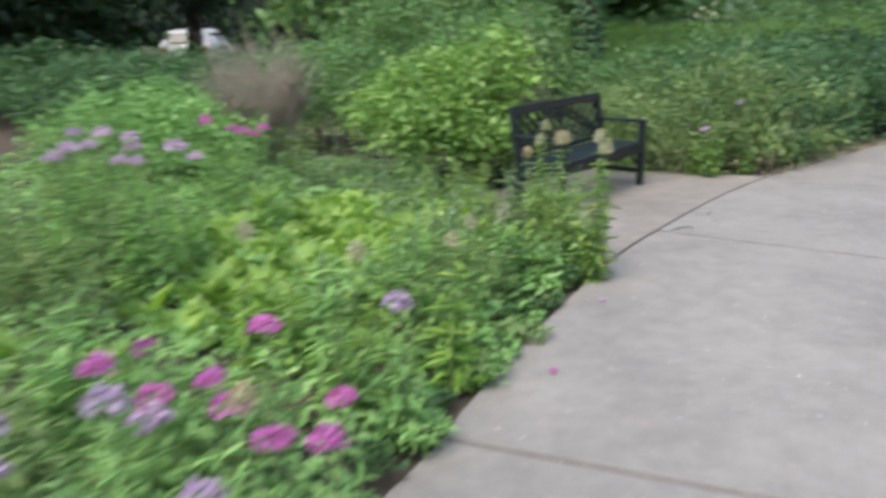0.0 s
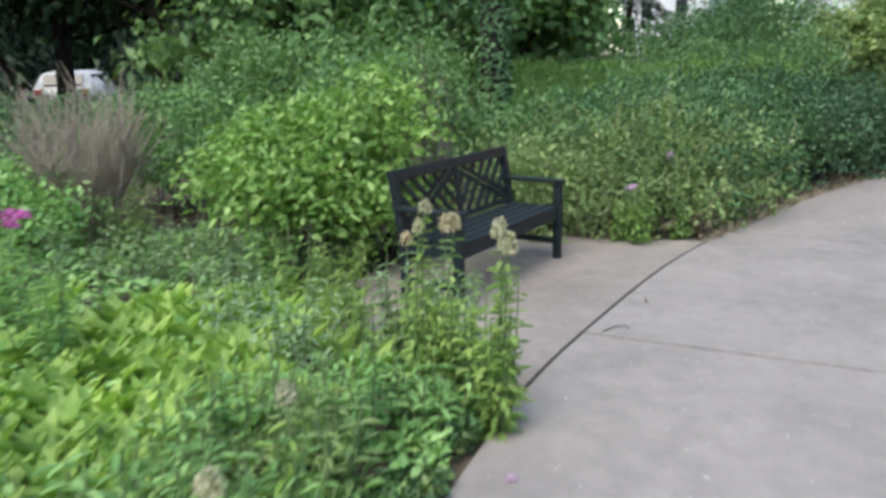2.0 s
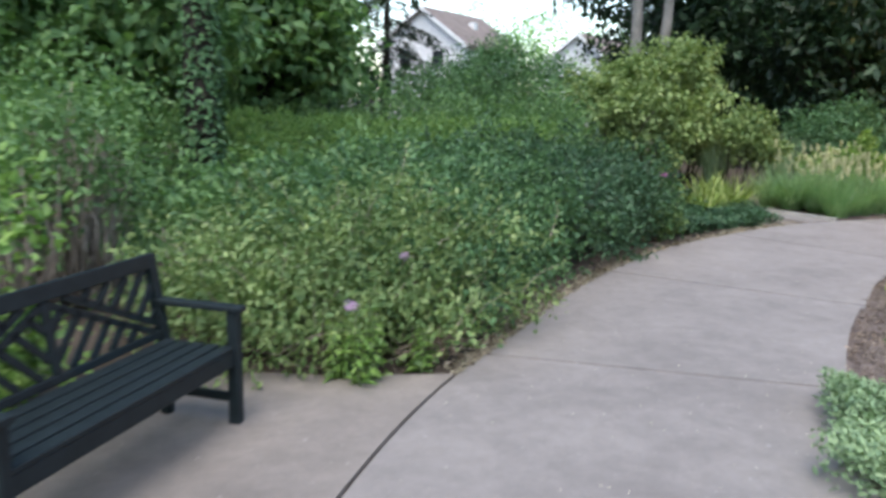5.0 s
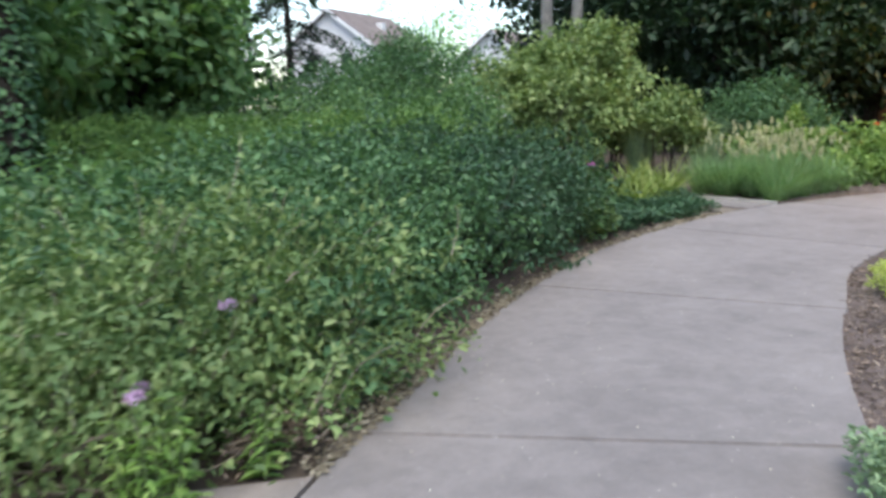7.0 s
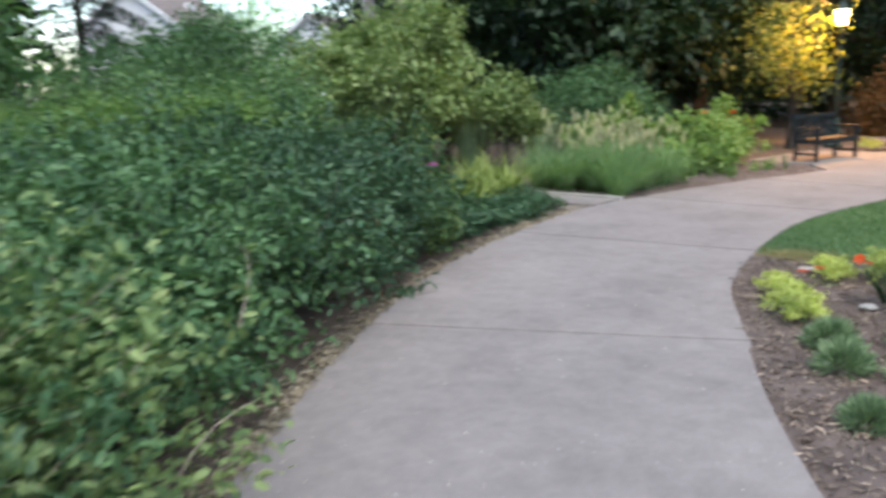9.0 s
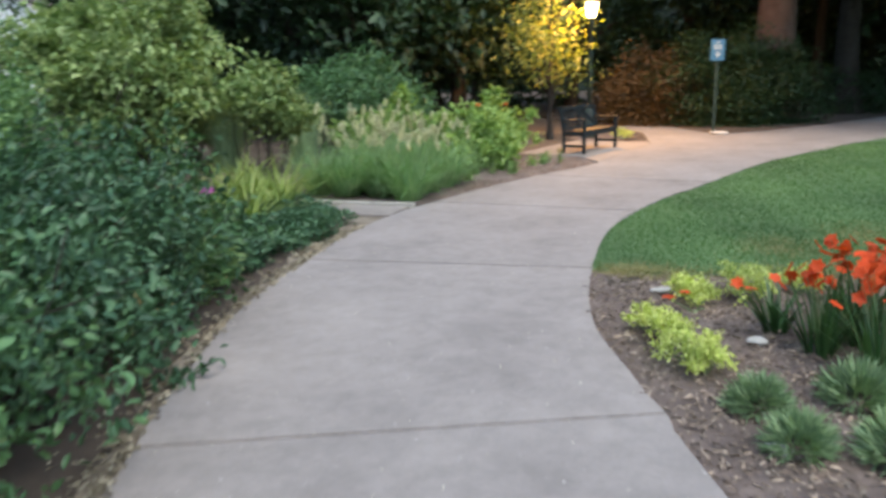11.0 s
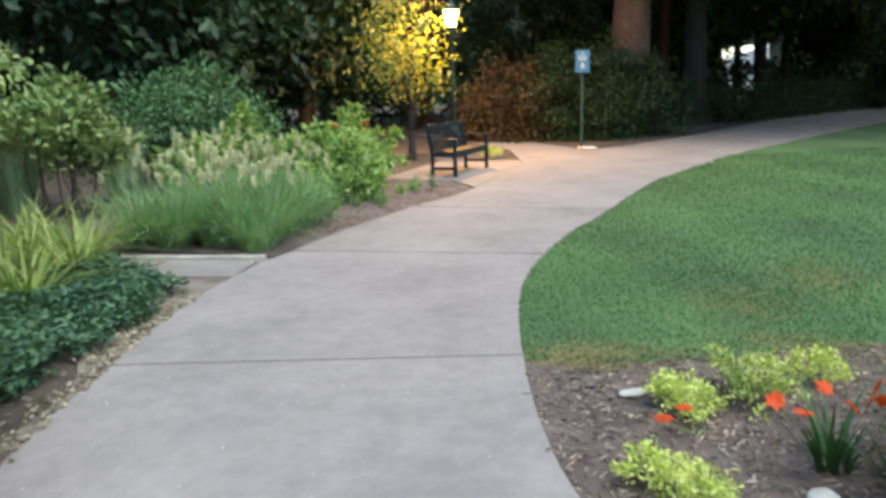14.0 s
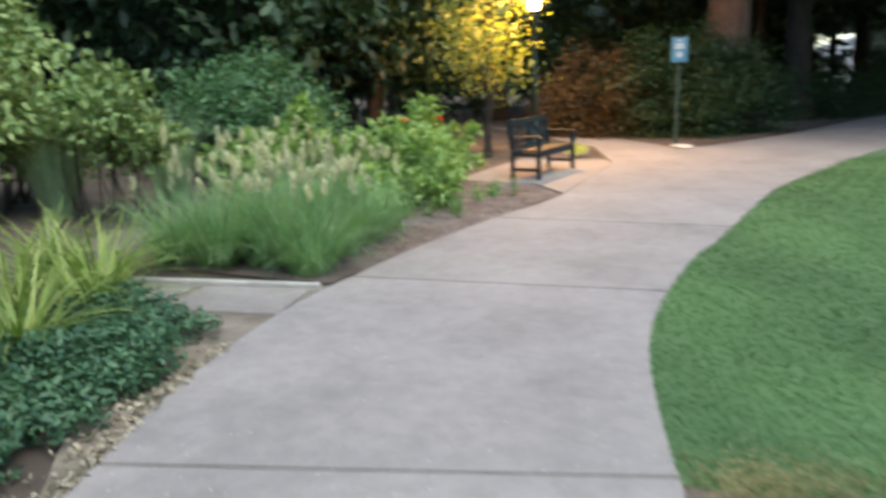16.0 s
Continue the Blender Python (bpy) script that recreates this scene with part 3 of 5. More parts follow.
BENCH_TURN = math.degrees(math.atan2(0.785, 0.62))
bench_1 = bench(pose(0.965, 6.395, -0.004, 0, 0, BENCH_TURN), "blue-black slatted garden bench with lattice back on a concrete pad")
bench_2 = copy_thing(bench_1, pose(18.55, 12.93, -0.004, 0, 0, -4))
tagged(bench_2, "dark slatted garden bench under the lit lamp post")

# ---- lamp post ----
M_post = mottled("dark_green_paint", (0.012, 0.03, 0.022), (0.022, 0.045, 0.034), 12, 0.45, fine=80, relief=0.1)
M_glow, nt_g, b_g = node_mat("frosted_lantern_glass", 0.5)
b_g.inputs["Base Color"].default_value = (0.9, 0.85, 0.75, 1)
b_g.inputs["Emission Color"].default_value = (1.0, 0.62, 0.26, 1)
b_g.inputs["Emission Strength"].default_value = 7.0


def lathe(profile, sides=20):
    """A turned shape from (radius, height) pairs."""
    bm = bmesh.new()
    rings = [[bm.verts.new((r * math.cos(a), r * math.sin(a), z)) for a in [i * 2 * math.pi / sides for i in range(sides)]] for r, z in profile]
    for a, b in zip(rings, rings[1:]):
        for i in range(sides):
            bm.faces.new((a[i], a[(i + 1) % sides], b[(i + 1) % sides], b[i]))
    bm.faces.new(rings[0][::-1])
    bm.faces.new(rings[-1])
    return bm


lamp = thing("lamp_post", pose(22.17, 14.17, -0.004), "dark green lamp post with a glowing lantern", "lamp post")
part("base", lathe([(0.2, 0), (0.2, 0.08), (0.16, 0.12), (0.14, 0.5), (0.11, 0.6), (0.08, 0.7)]), M_post, lamp, smooth=True)
part("post", lathe([(0.065, 0.68), (0.06, 1.6), (0.052, 2.6), (0.075, 2.62), (0.075, 2.68), (0.05, 2.7)]), M_post, lamp, smooth=True)
part("lantern_glass", lathe([(0.1, 2.76), (0.155, 3.04), (0.15, 3.07)], 8), M_glow, lamp, "glowing frosted glass").visible_shadow = False
part("lantern_floor", lathe([(0.05, 2.7), (0.11, 2.73), (0.11, 2.755)], 8), M_post, lamp)
cap = part("lantern_cap", lathe([(0.185, 3.075), (0.185, 3.095), (0.1, 3.18), (0.05, 3.24), (0.03, 3.27), (0.03, 3.32), (0.005, 3.35)], 8), M_post, lamp)
part("cross_arm", one_box(0.06, 0.4, -0.012, 0.012, 2.56, 2.585), M_post, lamp)

# ---- sign ----
M_blue = mottled("blue_sign_paint", (0.03, 0.12, 0.23), (0.042, 0.15, 0.27), 9, 0.5, fine=60, relief=0.05)
M_white = mottled("white_sign_paint", (0.28, 0.36, 0.42), (0.36, 0.43, 0.48), 9, 0.5, fine=60, relief=0.05)
sign = thing("sign_post", pose(24.3, 11.75, 0.012, 0, 0, -72), "small blue sign with white arrow on a dark post", "sign")
part("post", one_box(-0.03, 0.03, 0, 0.05, 0, 2.2), M_post, sign)
board = part("sign_board", one_box(-0.16, 0.16, -0.03, -0.003, 1.72, 2.22), M_blue, sign, "blue sign board")
for z, w in ((2.15, 0.07), (2.07, 0.18), (2.01, 0.18)):
    part("line_of_text", one_box(-w / 2, w / 2, -0.037, -0.031, z - 0.02, z + 0.02, bevel=0), M_white, board, "line of white writing")
bm = bmesh.new()
vs = [bm.verts.new((x, -0.037, z)) for x, z in ((-0.07, 1.88), (0, 1.79), (0.07, 1.88), (0.027, 1.88), (0.027, 1.94), (-0.027, 1.94), (-0.027, 1.88))]
f = bm.faces.new(vs)
r = bmesh.ops.extrude_face_region(bm, geom=[f])
bmesh.ops.translate(bm, vec=(0, 0.006, 0), verts=[v for v in r["geom"] if isinstance(v, bmesh.types.BMVert)])
bmesh.ops.recalc_face_normals(bm, faces=bm.faces)
part("arrow", bm, M_white, board, "white arrow pointing down")


# ---- stones ----
def rock(x, y, z, sx, sy, sz, turn, label, name="stone", group=""):
    bm = bmesh.new()
    bmesh.ops.create_icosphere(bm, subdivisions=3, radius=1)
    for v in bm.verts:
        n = noise.noise(v.co * 1.3 + Vector((x, y, 0))) * 0.25
        v.co = Vector((v.co.x * sx, v.co.y * sy, max(v.co.z, -0.5) * sz)) * (1 + n)
    me = bpy.data.meshes.new(name)
    bm.to_mesh(me)
    bm.free()
    me.polygons.foreach_set("use_smooth", np.ones(len(me.polygons), dtype=bool))
    me.materials.append(M_stone)
    ob = new(name, me)
    ob.matrix_world = pose(x, y, z, 0, 0, turn)
    return tagged(ob, label, "stone", group)


for x, y, sx, sy, sz, tn in ((7.5, 7.95, 0.06, 0.045, 0.025, 60), (9.72, 9.05, 0.08, 0.04, 0.022, -60), (8.88, 8.26, 0.06, 0.05, 0.025, 100)):
    rock(x, y, 0.0, sx, sy, sz, tn, "flat pale stone lying on bark mulch", group="stones in the mulch bed")
for i, (dx, dy) in enumerate(((0, 0), (0.28, 0.12), (-0.25, 0.1), (0.1, 0.3), (0.42, 0.36))):
    rock(24.15 + dx * 0.6, 11.35 + dy * 0.9 + 0.1, 0.02, 0.13, 0.09, 0.035, i * 50, "pale rough stone at the foot of the sign", group="stones round the sign")

# ---- side steps with kerb ----
kd = unit(np.array([-0.38, 1.6]))
for k, (x, y, w, l) in enumerate(((11.62, 13.08, 0.62, 0.86), (11.4, 14.0, 0.62, 0.86))):
    bm = one_box(-w / 2, w / 2, -l / 2, l / 2, -0.05, 0.0, bevel=0.01)
    me = bpy.data.meshes.new("stepping_slab")
    bm.to_mesh(me)
    bm.free()
    me.materials.append(M_pad)
    ob = new("stepping_slab", me)
    ob.matrix_world = pose(x, y, 0.012, 0, 0, 13)
    tagged(ob, "square grey paving slab beside the path", "paving slab", "slabs of the side path")
bm = one_box(-0.035, 0.035, 0.0, 2.6, -0.06, 0.035, bevel=0.01)
me = bpy.data.meshes.new("kerb")
bm.to_mesh(me)
bm.free()
me.materials.append(M_kerb)
kerb = new("kerb", me)
kerb.matrix_world = pose(12.12, 12.7, 0, 0, 0, 13)
tagged(kerb, "low pale stone kerb along the side path", "kerb", kind="structure")


# ---- hedge and shrubs ----
def along(line, p, q, off, n):
    """Places along a stretch of an edge line, set off to its left by off."""
    a, b = near_index(line, p), near_index(line, q)
    seg = line[a:b + 1]
    s = np.linspace(0, len(seg) - 1, n)
    pt = np.stack([np.interp(s, np.arange(len(seg)), seg[:, k]) for k in (0, 1)], 1)
    t = unit(np.gradient(pt, axis=0))
    return pt + np.stack([-t[:, 1], t[:, 0]], 1) * off


def row(pts, r, h, jit=0.12):
    return [(x, y, h * 0.5, r * rng.uniform(0.85, 1.15), r * rng.uniform(0.85, 1.15), h * 0.52 * rng.uniform(0.94, 1.06)) for x, y in pts]


shrub("rose_bush", "loose green rose bush with a few pink flowers beside the path", [(2.5, 8.65, 0.3, 0.75, 0.5, 0.4), (3.15, 8.75, 0.36, 0.65, 0.65, 0.46), (3.65, 9.2, 0.42, 0.65, 0.75, 0.5), (3.0, 9.5, 0.45, 0.9, 0.8, 0.52),
      (2.1, 9.2, 0.36, 0.7, 0.6, 0.42)], 22000, 0.055, L_rose, M_twig, stems=70, stem_r=0.008, clump=0.09, per=18, rough=0.3, low=-0.8, shoots=220, reach=0.34)
HEDGE = dict(stems=40, clump=0.085, per=24, rough=0.26, low=-0.85, boxy=2.4, shoots=130, reach=0.26)
for p, q, h, lm in (((4.1, 8.65), (5.0, 9.45), 0.95, L_privet), ((5.1, 9.55), (6.0, 10.25), 1.0, L_privet), ((6.1, 10.33), (6.95, 10.9), 1.05, L_cover), ((7.0, 10.95), (7.75, 11.38), 1.15, L_cover)):
    shrub("hedge_shrub", "dense dark green leafy hedge shrub beside the path", row(along(LEFT, p, q, 0.82, 2), 0.72, h) + row(along(LEFT, p, q, 1.9, 2), 0.9, h + 0.1), 17500, 0.06, lm, M_bark, group="hedge shrubs along the path", **HEDGE)
shrub("hedge_shrub", "dark green leafy shrub at the end of the hedge", row(along(LEFT, (7.9, 11.45), (8.35, 11.7), 0.8, 2), 0.62, 1.0) + row(along(LEFT, (7.9, 11.45), (8.3, 11.7), 1.8, 2), 0.85, 1.1), 10000, 0.065, L_dark, M_bark, group="hedge shrubs along the path", **HEDGE)
shrub("clipped_hedge", "clipped light green box hedge with a rounded top", [(3.0 + i * 0.55, 17.4 - i * 0.7, 0.68, 0.85, 0.85, 0.74) for i in range(7)], 30000, 0.05, L_clip, M_bark, stems=20, clump=0.07, rough=0.04, boxy=3.5, category="hedge", simple=True)
shrub("hydrangea_bush", "broad leafy green bush behind the rose bush", lobes(2.6, 10.8, 0.9, 1.05, 7) + lobes(4.0, 11.3, 1.1, 1.15, 8) + lobes(5.5, 12.2, 1.1, 1.2, 8), 16000, 0.09, L_hyd, M_bark, clump=0.15, rough=0.2, shoots=60, reach=0.3)
shrub("lime_bush", "rounded lime green leafy bush behind the bench", lobes(0.02, 7.95, 0.84, 1.3, 14), 13000, 0.075, L_lime, M_bark, clump=0.12, stems=24, width=0.6, shoots=60, reach=0.2, rough=0.16)
shrub("brown_stemmed_shrub", "tall shrub with bare brown stems and dull green leaves", lobes(0.75, 10.5, 0.8, 1.6, 12, 0.7), 5000, 0.07, L_hyd, M_twig, stems=240, stem_r=0.012, clump=0.16)
shrub("round_bush", "round dark green clipped bush", [(-1.55, 10.2, 0.6, 1.0, 1.0, 0.68)], 7000, 0.07, L_back, M_bark, clump=0.1, rough=0.09)
shrub("round_bush", "broad dark green clipped bush", [(-4.2, 10.6, 0.6, 1.5, 1.0, 0.6)], 7000, 0.065, L_privet, M_bark, clump=0.1, rough=0.09)
shrub("low_bush", "low mid green leafy bush among the flowers", [(-3.3, 8.5, 0.4, 1.0, 0.7, 0.5), (-2.6, 8.0, 0.35, 0.6, 0.6, 0.4)], 9000, 0.06, L_mid, M_bark, clump=0.12)
shrub("back_bush", "wide green bush in front of the dark trees", [(-0.6, 13.2, 0.95, 1.3, 1.0, 0.95), (1.0, 13.6, 1.0, 1.2, 1.0, 0.95)], 14000, 0.085, L_back, M_bark, clump=0.16, rough=0.2)
shrub("back_bush", "wide green bush in front of the dark trees", [(-3.4, 14.5, 0.55, 1.5, 1.2, 0.55), (-6.8, 13.5, 0.6, 1.5, 1.2, 0.6)], 12000, 0.08, L_privet, M_bark, clump=0.16, simple=True)
shrub("back_bush", "wide green bush behind the clipped hedge", [(7.6, 19.0, 0.8, 1.5, 1.2, 0.95), (9.8, 18.6, 0.8, 1.4, 1.2, 1.1), (5.2, 20.5, 0.7, 1.8, 1.2, 0.8)], 15000, 0.1, L_hyd, M_bark, clump=0.2, simple=True, rough=0.2)
shrub("tall_bush", "tall rounded mid green bush before the house", lobes(11.6, 23.6, 2.0, 3.4, 12) + lobes(13.6, 24.6, 1.6, 3.2, 8) + lobes(9.2, 22.4, 1.6, 2.7, 8), 17000, 0.12, L_privet, M_bark, clump=0.22, simple=True)
shrub("viburnum", "large olive green shrub with pale young leaves", lobes(13.5, 19.2, 1.6, 3.15, 16) + lobes(12.6, 18.5, 0.85, 1.8, 6), 17000, 0.14, L_olive, M_bark, clump=0.15, stems=30, stem_r=0.03, shoots=160, reach=0.45, rough=0.24)
shrub("viburnum", "smaller olive green shrub beside a large one", lobes(13.9, 16.6, 0.5, 1.75, 8, 0.5), 3400, 0.12, L_olive, M_bark, clump=0.13, shoots=60, reach=0.35, rough=0.2)
shrub("dark_shrub", "dark green shrub in front of shaded trees", lobes(17.7, 17.4, 1.2, 1.9, 10) + lobes(18.9, 18.2, 1.0, 1.7, 6), 12000, 0.1, L_privet, M_bark, clump=0.17)
shrub("lamplit_shrub", "rounded green shrub with orange lamplight put into its brown leaf colour", [(27.2, 14.2, 0.85, 1.3, 1.2, 1.15), (27.0, 13.5, 0.75, 0.9, 0.9, 1.0), (27.3, 14.8, 0.5, 1.0, 0.9, 0.7)], 12000, 0.1, L_lamp_brown, M_bark, clump=0.16, rough=0.16, low=-0.9, simple=True)
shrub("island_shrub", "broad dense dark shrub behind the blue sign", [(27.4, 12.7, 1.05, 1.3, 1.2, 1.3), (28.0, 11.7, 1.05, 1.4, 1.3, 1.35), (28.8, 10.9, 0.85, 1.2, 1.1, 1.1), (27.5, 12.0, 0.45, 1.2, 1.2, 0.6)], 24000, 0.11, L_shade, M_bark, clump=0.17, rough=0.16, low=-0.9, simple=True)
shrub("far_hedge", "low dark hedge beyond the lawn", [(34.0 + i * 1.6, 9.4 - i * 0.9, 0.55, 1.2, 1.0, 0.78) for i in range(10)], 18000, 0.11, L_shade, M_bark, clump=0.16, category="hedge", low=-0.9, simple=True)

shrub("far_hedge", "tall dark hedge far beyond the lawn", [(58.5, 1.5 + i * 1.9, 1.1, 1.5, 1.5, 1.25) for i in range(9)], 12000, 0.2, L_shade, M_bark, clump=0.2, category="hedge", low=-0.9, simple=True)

# ---- trees ----
tree("ivy_tree", "tree trunk wrapped in pale ivy", 2.37, 13.3, 9.0, 0.21, [(2.4, 13.8, 7.6, 2.4, 2.4, 2.2)], 6000, 0.16, L_back, M_bark, simple=True, low=-0.9, clump=0.3)
P = np.stack([rng.normal(0, 1, 2600), rng.normal(0, 1, 2600), rng.uniform(0.1, 3.6, 2600)], 1)
u = unit(P[:, :2]) * (0.2 * (1 - P[:, 2:3] / 12) + rng.uniform(0.0, 0.07, (2600, 1)))
P[:, :2] = u
D = np.concatenate([unit(u) * 0.6 + rng.normal(0, 0.5, (2600, 2)), rng.uniform(-0.9, 0.1, (2600, 1))], 1)
iv = thing("ivy", pose(2.37, 13.3, 0), "pale green ivy climbing a tree trunk", "climber")
part("foliage", mesh_from("foliage", *leaf_arrays(P, D, np.concatenate([unit(u), np.full((2600, 1), 0.4)], 1), 0.075, 0.06), L_privet), None, iv)


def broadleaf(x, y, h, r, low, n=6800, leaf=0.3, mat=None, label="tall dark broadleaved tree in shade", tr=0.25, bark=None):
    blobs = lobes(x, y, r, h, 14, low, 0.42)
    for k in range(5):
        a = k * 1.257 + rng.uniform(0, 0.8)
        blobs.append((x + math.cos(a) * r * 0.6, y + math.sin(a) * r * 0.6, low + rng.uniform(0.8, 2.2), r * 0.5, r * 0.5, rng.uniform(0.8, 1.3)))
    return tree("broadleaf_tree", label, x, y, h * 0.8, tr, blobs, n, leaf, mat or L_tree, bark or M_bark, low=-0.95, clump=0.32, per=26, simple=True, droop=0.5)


def conifer(x, y, h, r, low, n=9000, label="dark conifer with drooping branches"):
    """A spruce: tiers of drooping boughs set with needles."""
    t = thing("conifer", pose(x, y, 0), label, "tree")
    z = np.linspace(-0.05, h, 8)
    part("trunk", mesh_from("trunk", *tube_arrays([(np.stack([z * 0, z * 0, z], 1), np.linspace(0.22, 0.03, 8))], 12), M_bark, True), None, t)
    lines, items = [], []
    k = int((h - low) * 9)
    per = n // k
    for i in range(k):
        zz = low + (h - low) * (i + rng.random()) / k
        ln = r * (1 - (zz - low) / (h - low)) ** 0.8 * rng.uniform(0.75, 1.1) + 0.2
        a = rng.uniform(0, 6.283)
        d = np.array([math.cos(a), math.sin(a), 0])
        pts = np.array([[0, 0, zz]]) + d * np.linspace(0, ln, 5)[:, None] + np.array([[0, 0, 1]]) * (-0.32 * np.linspace(0, 1, 5) ** 1.5 * ln)[:, None]
        lines.append((pts, np.linspace(0.035, 0.008, 5)))
        s = rng.uniform(0.12, 1.05, per)
        base = np.stack([np.interp(s, np.linspace(0, 1, 5), pts[:, j]) for j in range(3)], 1)
        side = np.cross(d, [0, 0, 1]) * rng.choice([-1, 1], per)[:, None]
        base = base + side * (rng.random((per, 1)) * 0.3 * ln * (1.15 - s[:, None]))
        D = side * 0.7 + d * 0.6 + rng.normal(0, 0.25, (per, 3)) + [0, 0, -0.35]
        items.append(leaf_arrays(base, D, np.array([[0, 0, 1.0]]) + rng.normal(0, 0.3, (per, 3)), rng.uniform(0.2, 0.42, per), 0.07, simple=True))
    part("bough_frame", mesh_from("bough_frame", *tube_arrays(lines, 5), M_bark, True), None, t, kind="stuff")
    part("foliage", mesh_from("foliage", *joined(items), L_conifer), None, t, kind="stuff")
    return t


for x, y, h, r, low in ((-9.5, 16, 9, 3.0, 0.5), (-4.0, 20.6, 10, 3.2, 2.4), (-6.9, 22.5, 10, 3.0, 2.3), (-13, 13, 9, 3.0, 0.5), (-9.8, 21.5, 10, 3.0, 2.3)):
    broadleaf(x, y, h, r, low)
for x, y, h, r, low in ((-0.6, 17.2, 9, 2.2, 1.0), (-1.5, 20, 10, 3.0, 0.9), (1.5, 19.5, 9, 2.6, 1.0), (4.6, 25, 10, 3.2, 0.5), (4.6, 22.0, 8, 2.0, 1.4)):
    broadleaf(x, y, h, r, low, mat=L_back, label="leafy green tree with layered branches")
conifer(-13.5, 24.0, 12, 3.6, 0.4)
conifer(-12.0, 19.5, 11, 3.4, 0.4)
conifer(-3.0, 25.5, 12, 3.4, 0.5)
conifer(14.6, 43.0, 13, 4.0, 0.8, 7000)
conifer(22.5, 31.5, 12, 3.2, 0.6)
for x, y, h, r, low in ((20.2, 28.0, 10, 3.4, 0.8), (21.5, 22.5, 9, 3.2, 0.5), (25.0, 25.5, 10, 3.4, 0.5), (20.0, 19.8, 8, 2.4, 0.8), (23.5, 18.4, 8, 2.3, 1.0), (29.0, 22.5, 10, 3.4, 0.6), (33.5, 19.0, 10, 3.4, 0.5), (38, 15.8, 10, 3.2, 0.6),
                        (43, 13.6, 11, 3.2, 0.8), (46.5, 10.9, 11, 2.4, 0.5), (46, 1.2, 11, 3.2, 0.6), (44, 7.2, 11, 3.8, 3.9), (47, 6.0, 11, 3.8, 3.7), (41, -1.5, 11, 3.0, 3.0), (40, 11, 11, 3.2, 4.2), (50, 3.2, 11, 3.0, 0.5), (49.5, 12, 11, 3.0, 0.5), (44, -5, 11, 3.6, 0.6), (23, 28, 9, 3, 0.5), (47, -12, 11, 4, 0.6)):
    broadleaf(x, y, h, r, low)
broadleaf(21.7, 15.0, 3.35, 0.85, 1.15, 1500, 0.12, L_lamplit, "young leafy tree lit yellow by the lamp beside it", 0.08)
for dx, ln in ((0, -0.5), (0.75, 0.9)):
    tree("tall_tree", "tall tree with a pale grey bare trunk", 16.45 + dx, 24.3, 12, 0.22, [(16.45 + dx, 24.3, 10.5, 3.0, 3.0, 2.6)], 5000, 0.22, L_tree, M_bark_pale, lean=(ln, 0), simple=True, low=-0.9, clump=0.3)
# crown masses at z 7.2 are added above the view to shade path and lawn
tree("big_tree", "huge tree with a thick red-brown trunk", 30.2, 11.3, 12, 0.68, [(30.2, 11.3, 8.6, 5.5, 5.5, 2.8), (28.5, 6.5, 7.2, 4.8, 4.8, 1.8), (29.5, 1.5, 7.2, 4.8, 4.8, 1.8)], 17000, 0.42, L_tree, M_bark_red, simple=True, low=-0.9, clump=0.4)
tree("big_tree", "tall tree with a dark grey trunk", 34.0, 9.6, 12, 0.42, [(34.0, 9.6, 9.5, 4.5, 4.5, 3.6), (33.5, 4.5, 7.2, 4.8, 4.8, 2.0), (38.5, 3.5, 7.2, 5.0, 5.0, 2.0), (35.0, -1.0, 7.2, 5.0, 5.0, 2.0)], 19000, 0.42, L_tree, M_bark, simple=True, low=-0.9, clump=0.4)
# woods that close the garden
def woods(name, label, blobs, n, leaf, mat):
    """A far belt of trees whose single crowns cannot be told apart."""
    f, C = cloud(blobs, n, leaf, clump=0.6, per=20, low=-0.95, inner=0.3, simple=True, rough=0.12)
    trunks = [(bent((b[0], b[1], -0.05), (b[0], b[1], b[2]), 0, 4, 0.02), 0.2) for b in blobs[::2]]
    t = thing(name, pose(0, 0, 0), label, "woods", kind="stuff")
    part("crown_mass", mesh_from("crown_mass", *f, mat), None, t, kind="stuff")
    part("trunk_row", mesh_from("trunk_row", *tube_arrays(trunks, 6), M_bark, True), None, t, kind="stuff")


def belt(a0, a1, r0, r1, n, top):
    out = []
    for a in np.linspace(a0, a1, n):
        r = rng.uniform(r0, r1)
        h = top * rng.uniform(0.8, 1.2)
        out.append((3 + r * math.sin(radians(a)), 6 + r * math.cos(radians(a)), h * 0.5, 3.2, 3.2, h * 0.52))
    return out


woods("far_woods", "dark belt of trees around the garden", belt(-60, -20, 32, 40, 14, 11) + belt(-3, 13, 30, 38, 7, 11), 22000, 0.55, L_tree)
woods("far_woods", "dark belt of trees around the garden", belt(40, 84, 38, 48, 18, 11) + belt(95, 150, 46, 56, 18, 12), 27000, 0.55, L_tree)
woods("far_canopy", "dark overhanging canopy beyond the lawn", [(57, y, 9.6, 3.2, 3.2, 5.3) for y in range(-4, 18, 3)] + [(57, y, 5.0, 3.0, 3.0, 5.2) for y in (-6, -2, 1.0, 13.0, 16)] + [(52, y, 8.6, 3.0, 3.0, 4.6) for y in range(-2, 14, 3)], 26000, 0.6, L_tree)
# added belt behind the camera, out of view all along the walk
woods("unseen_woods", "unseen belt of trees added behind the walker", belt(150, 300, 26, 40, 24, 10), 14000, 0.7, L_tree)
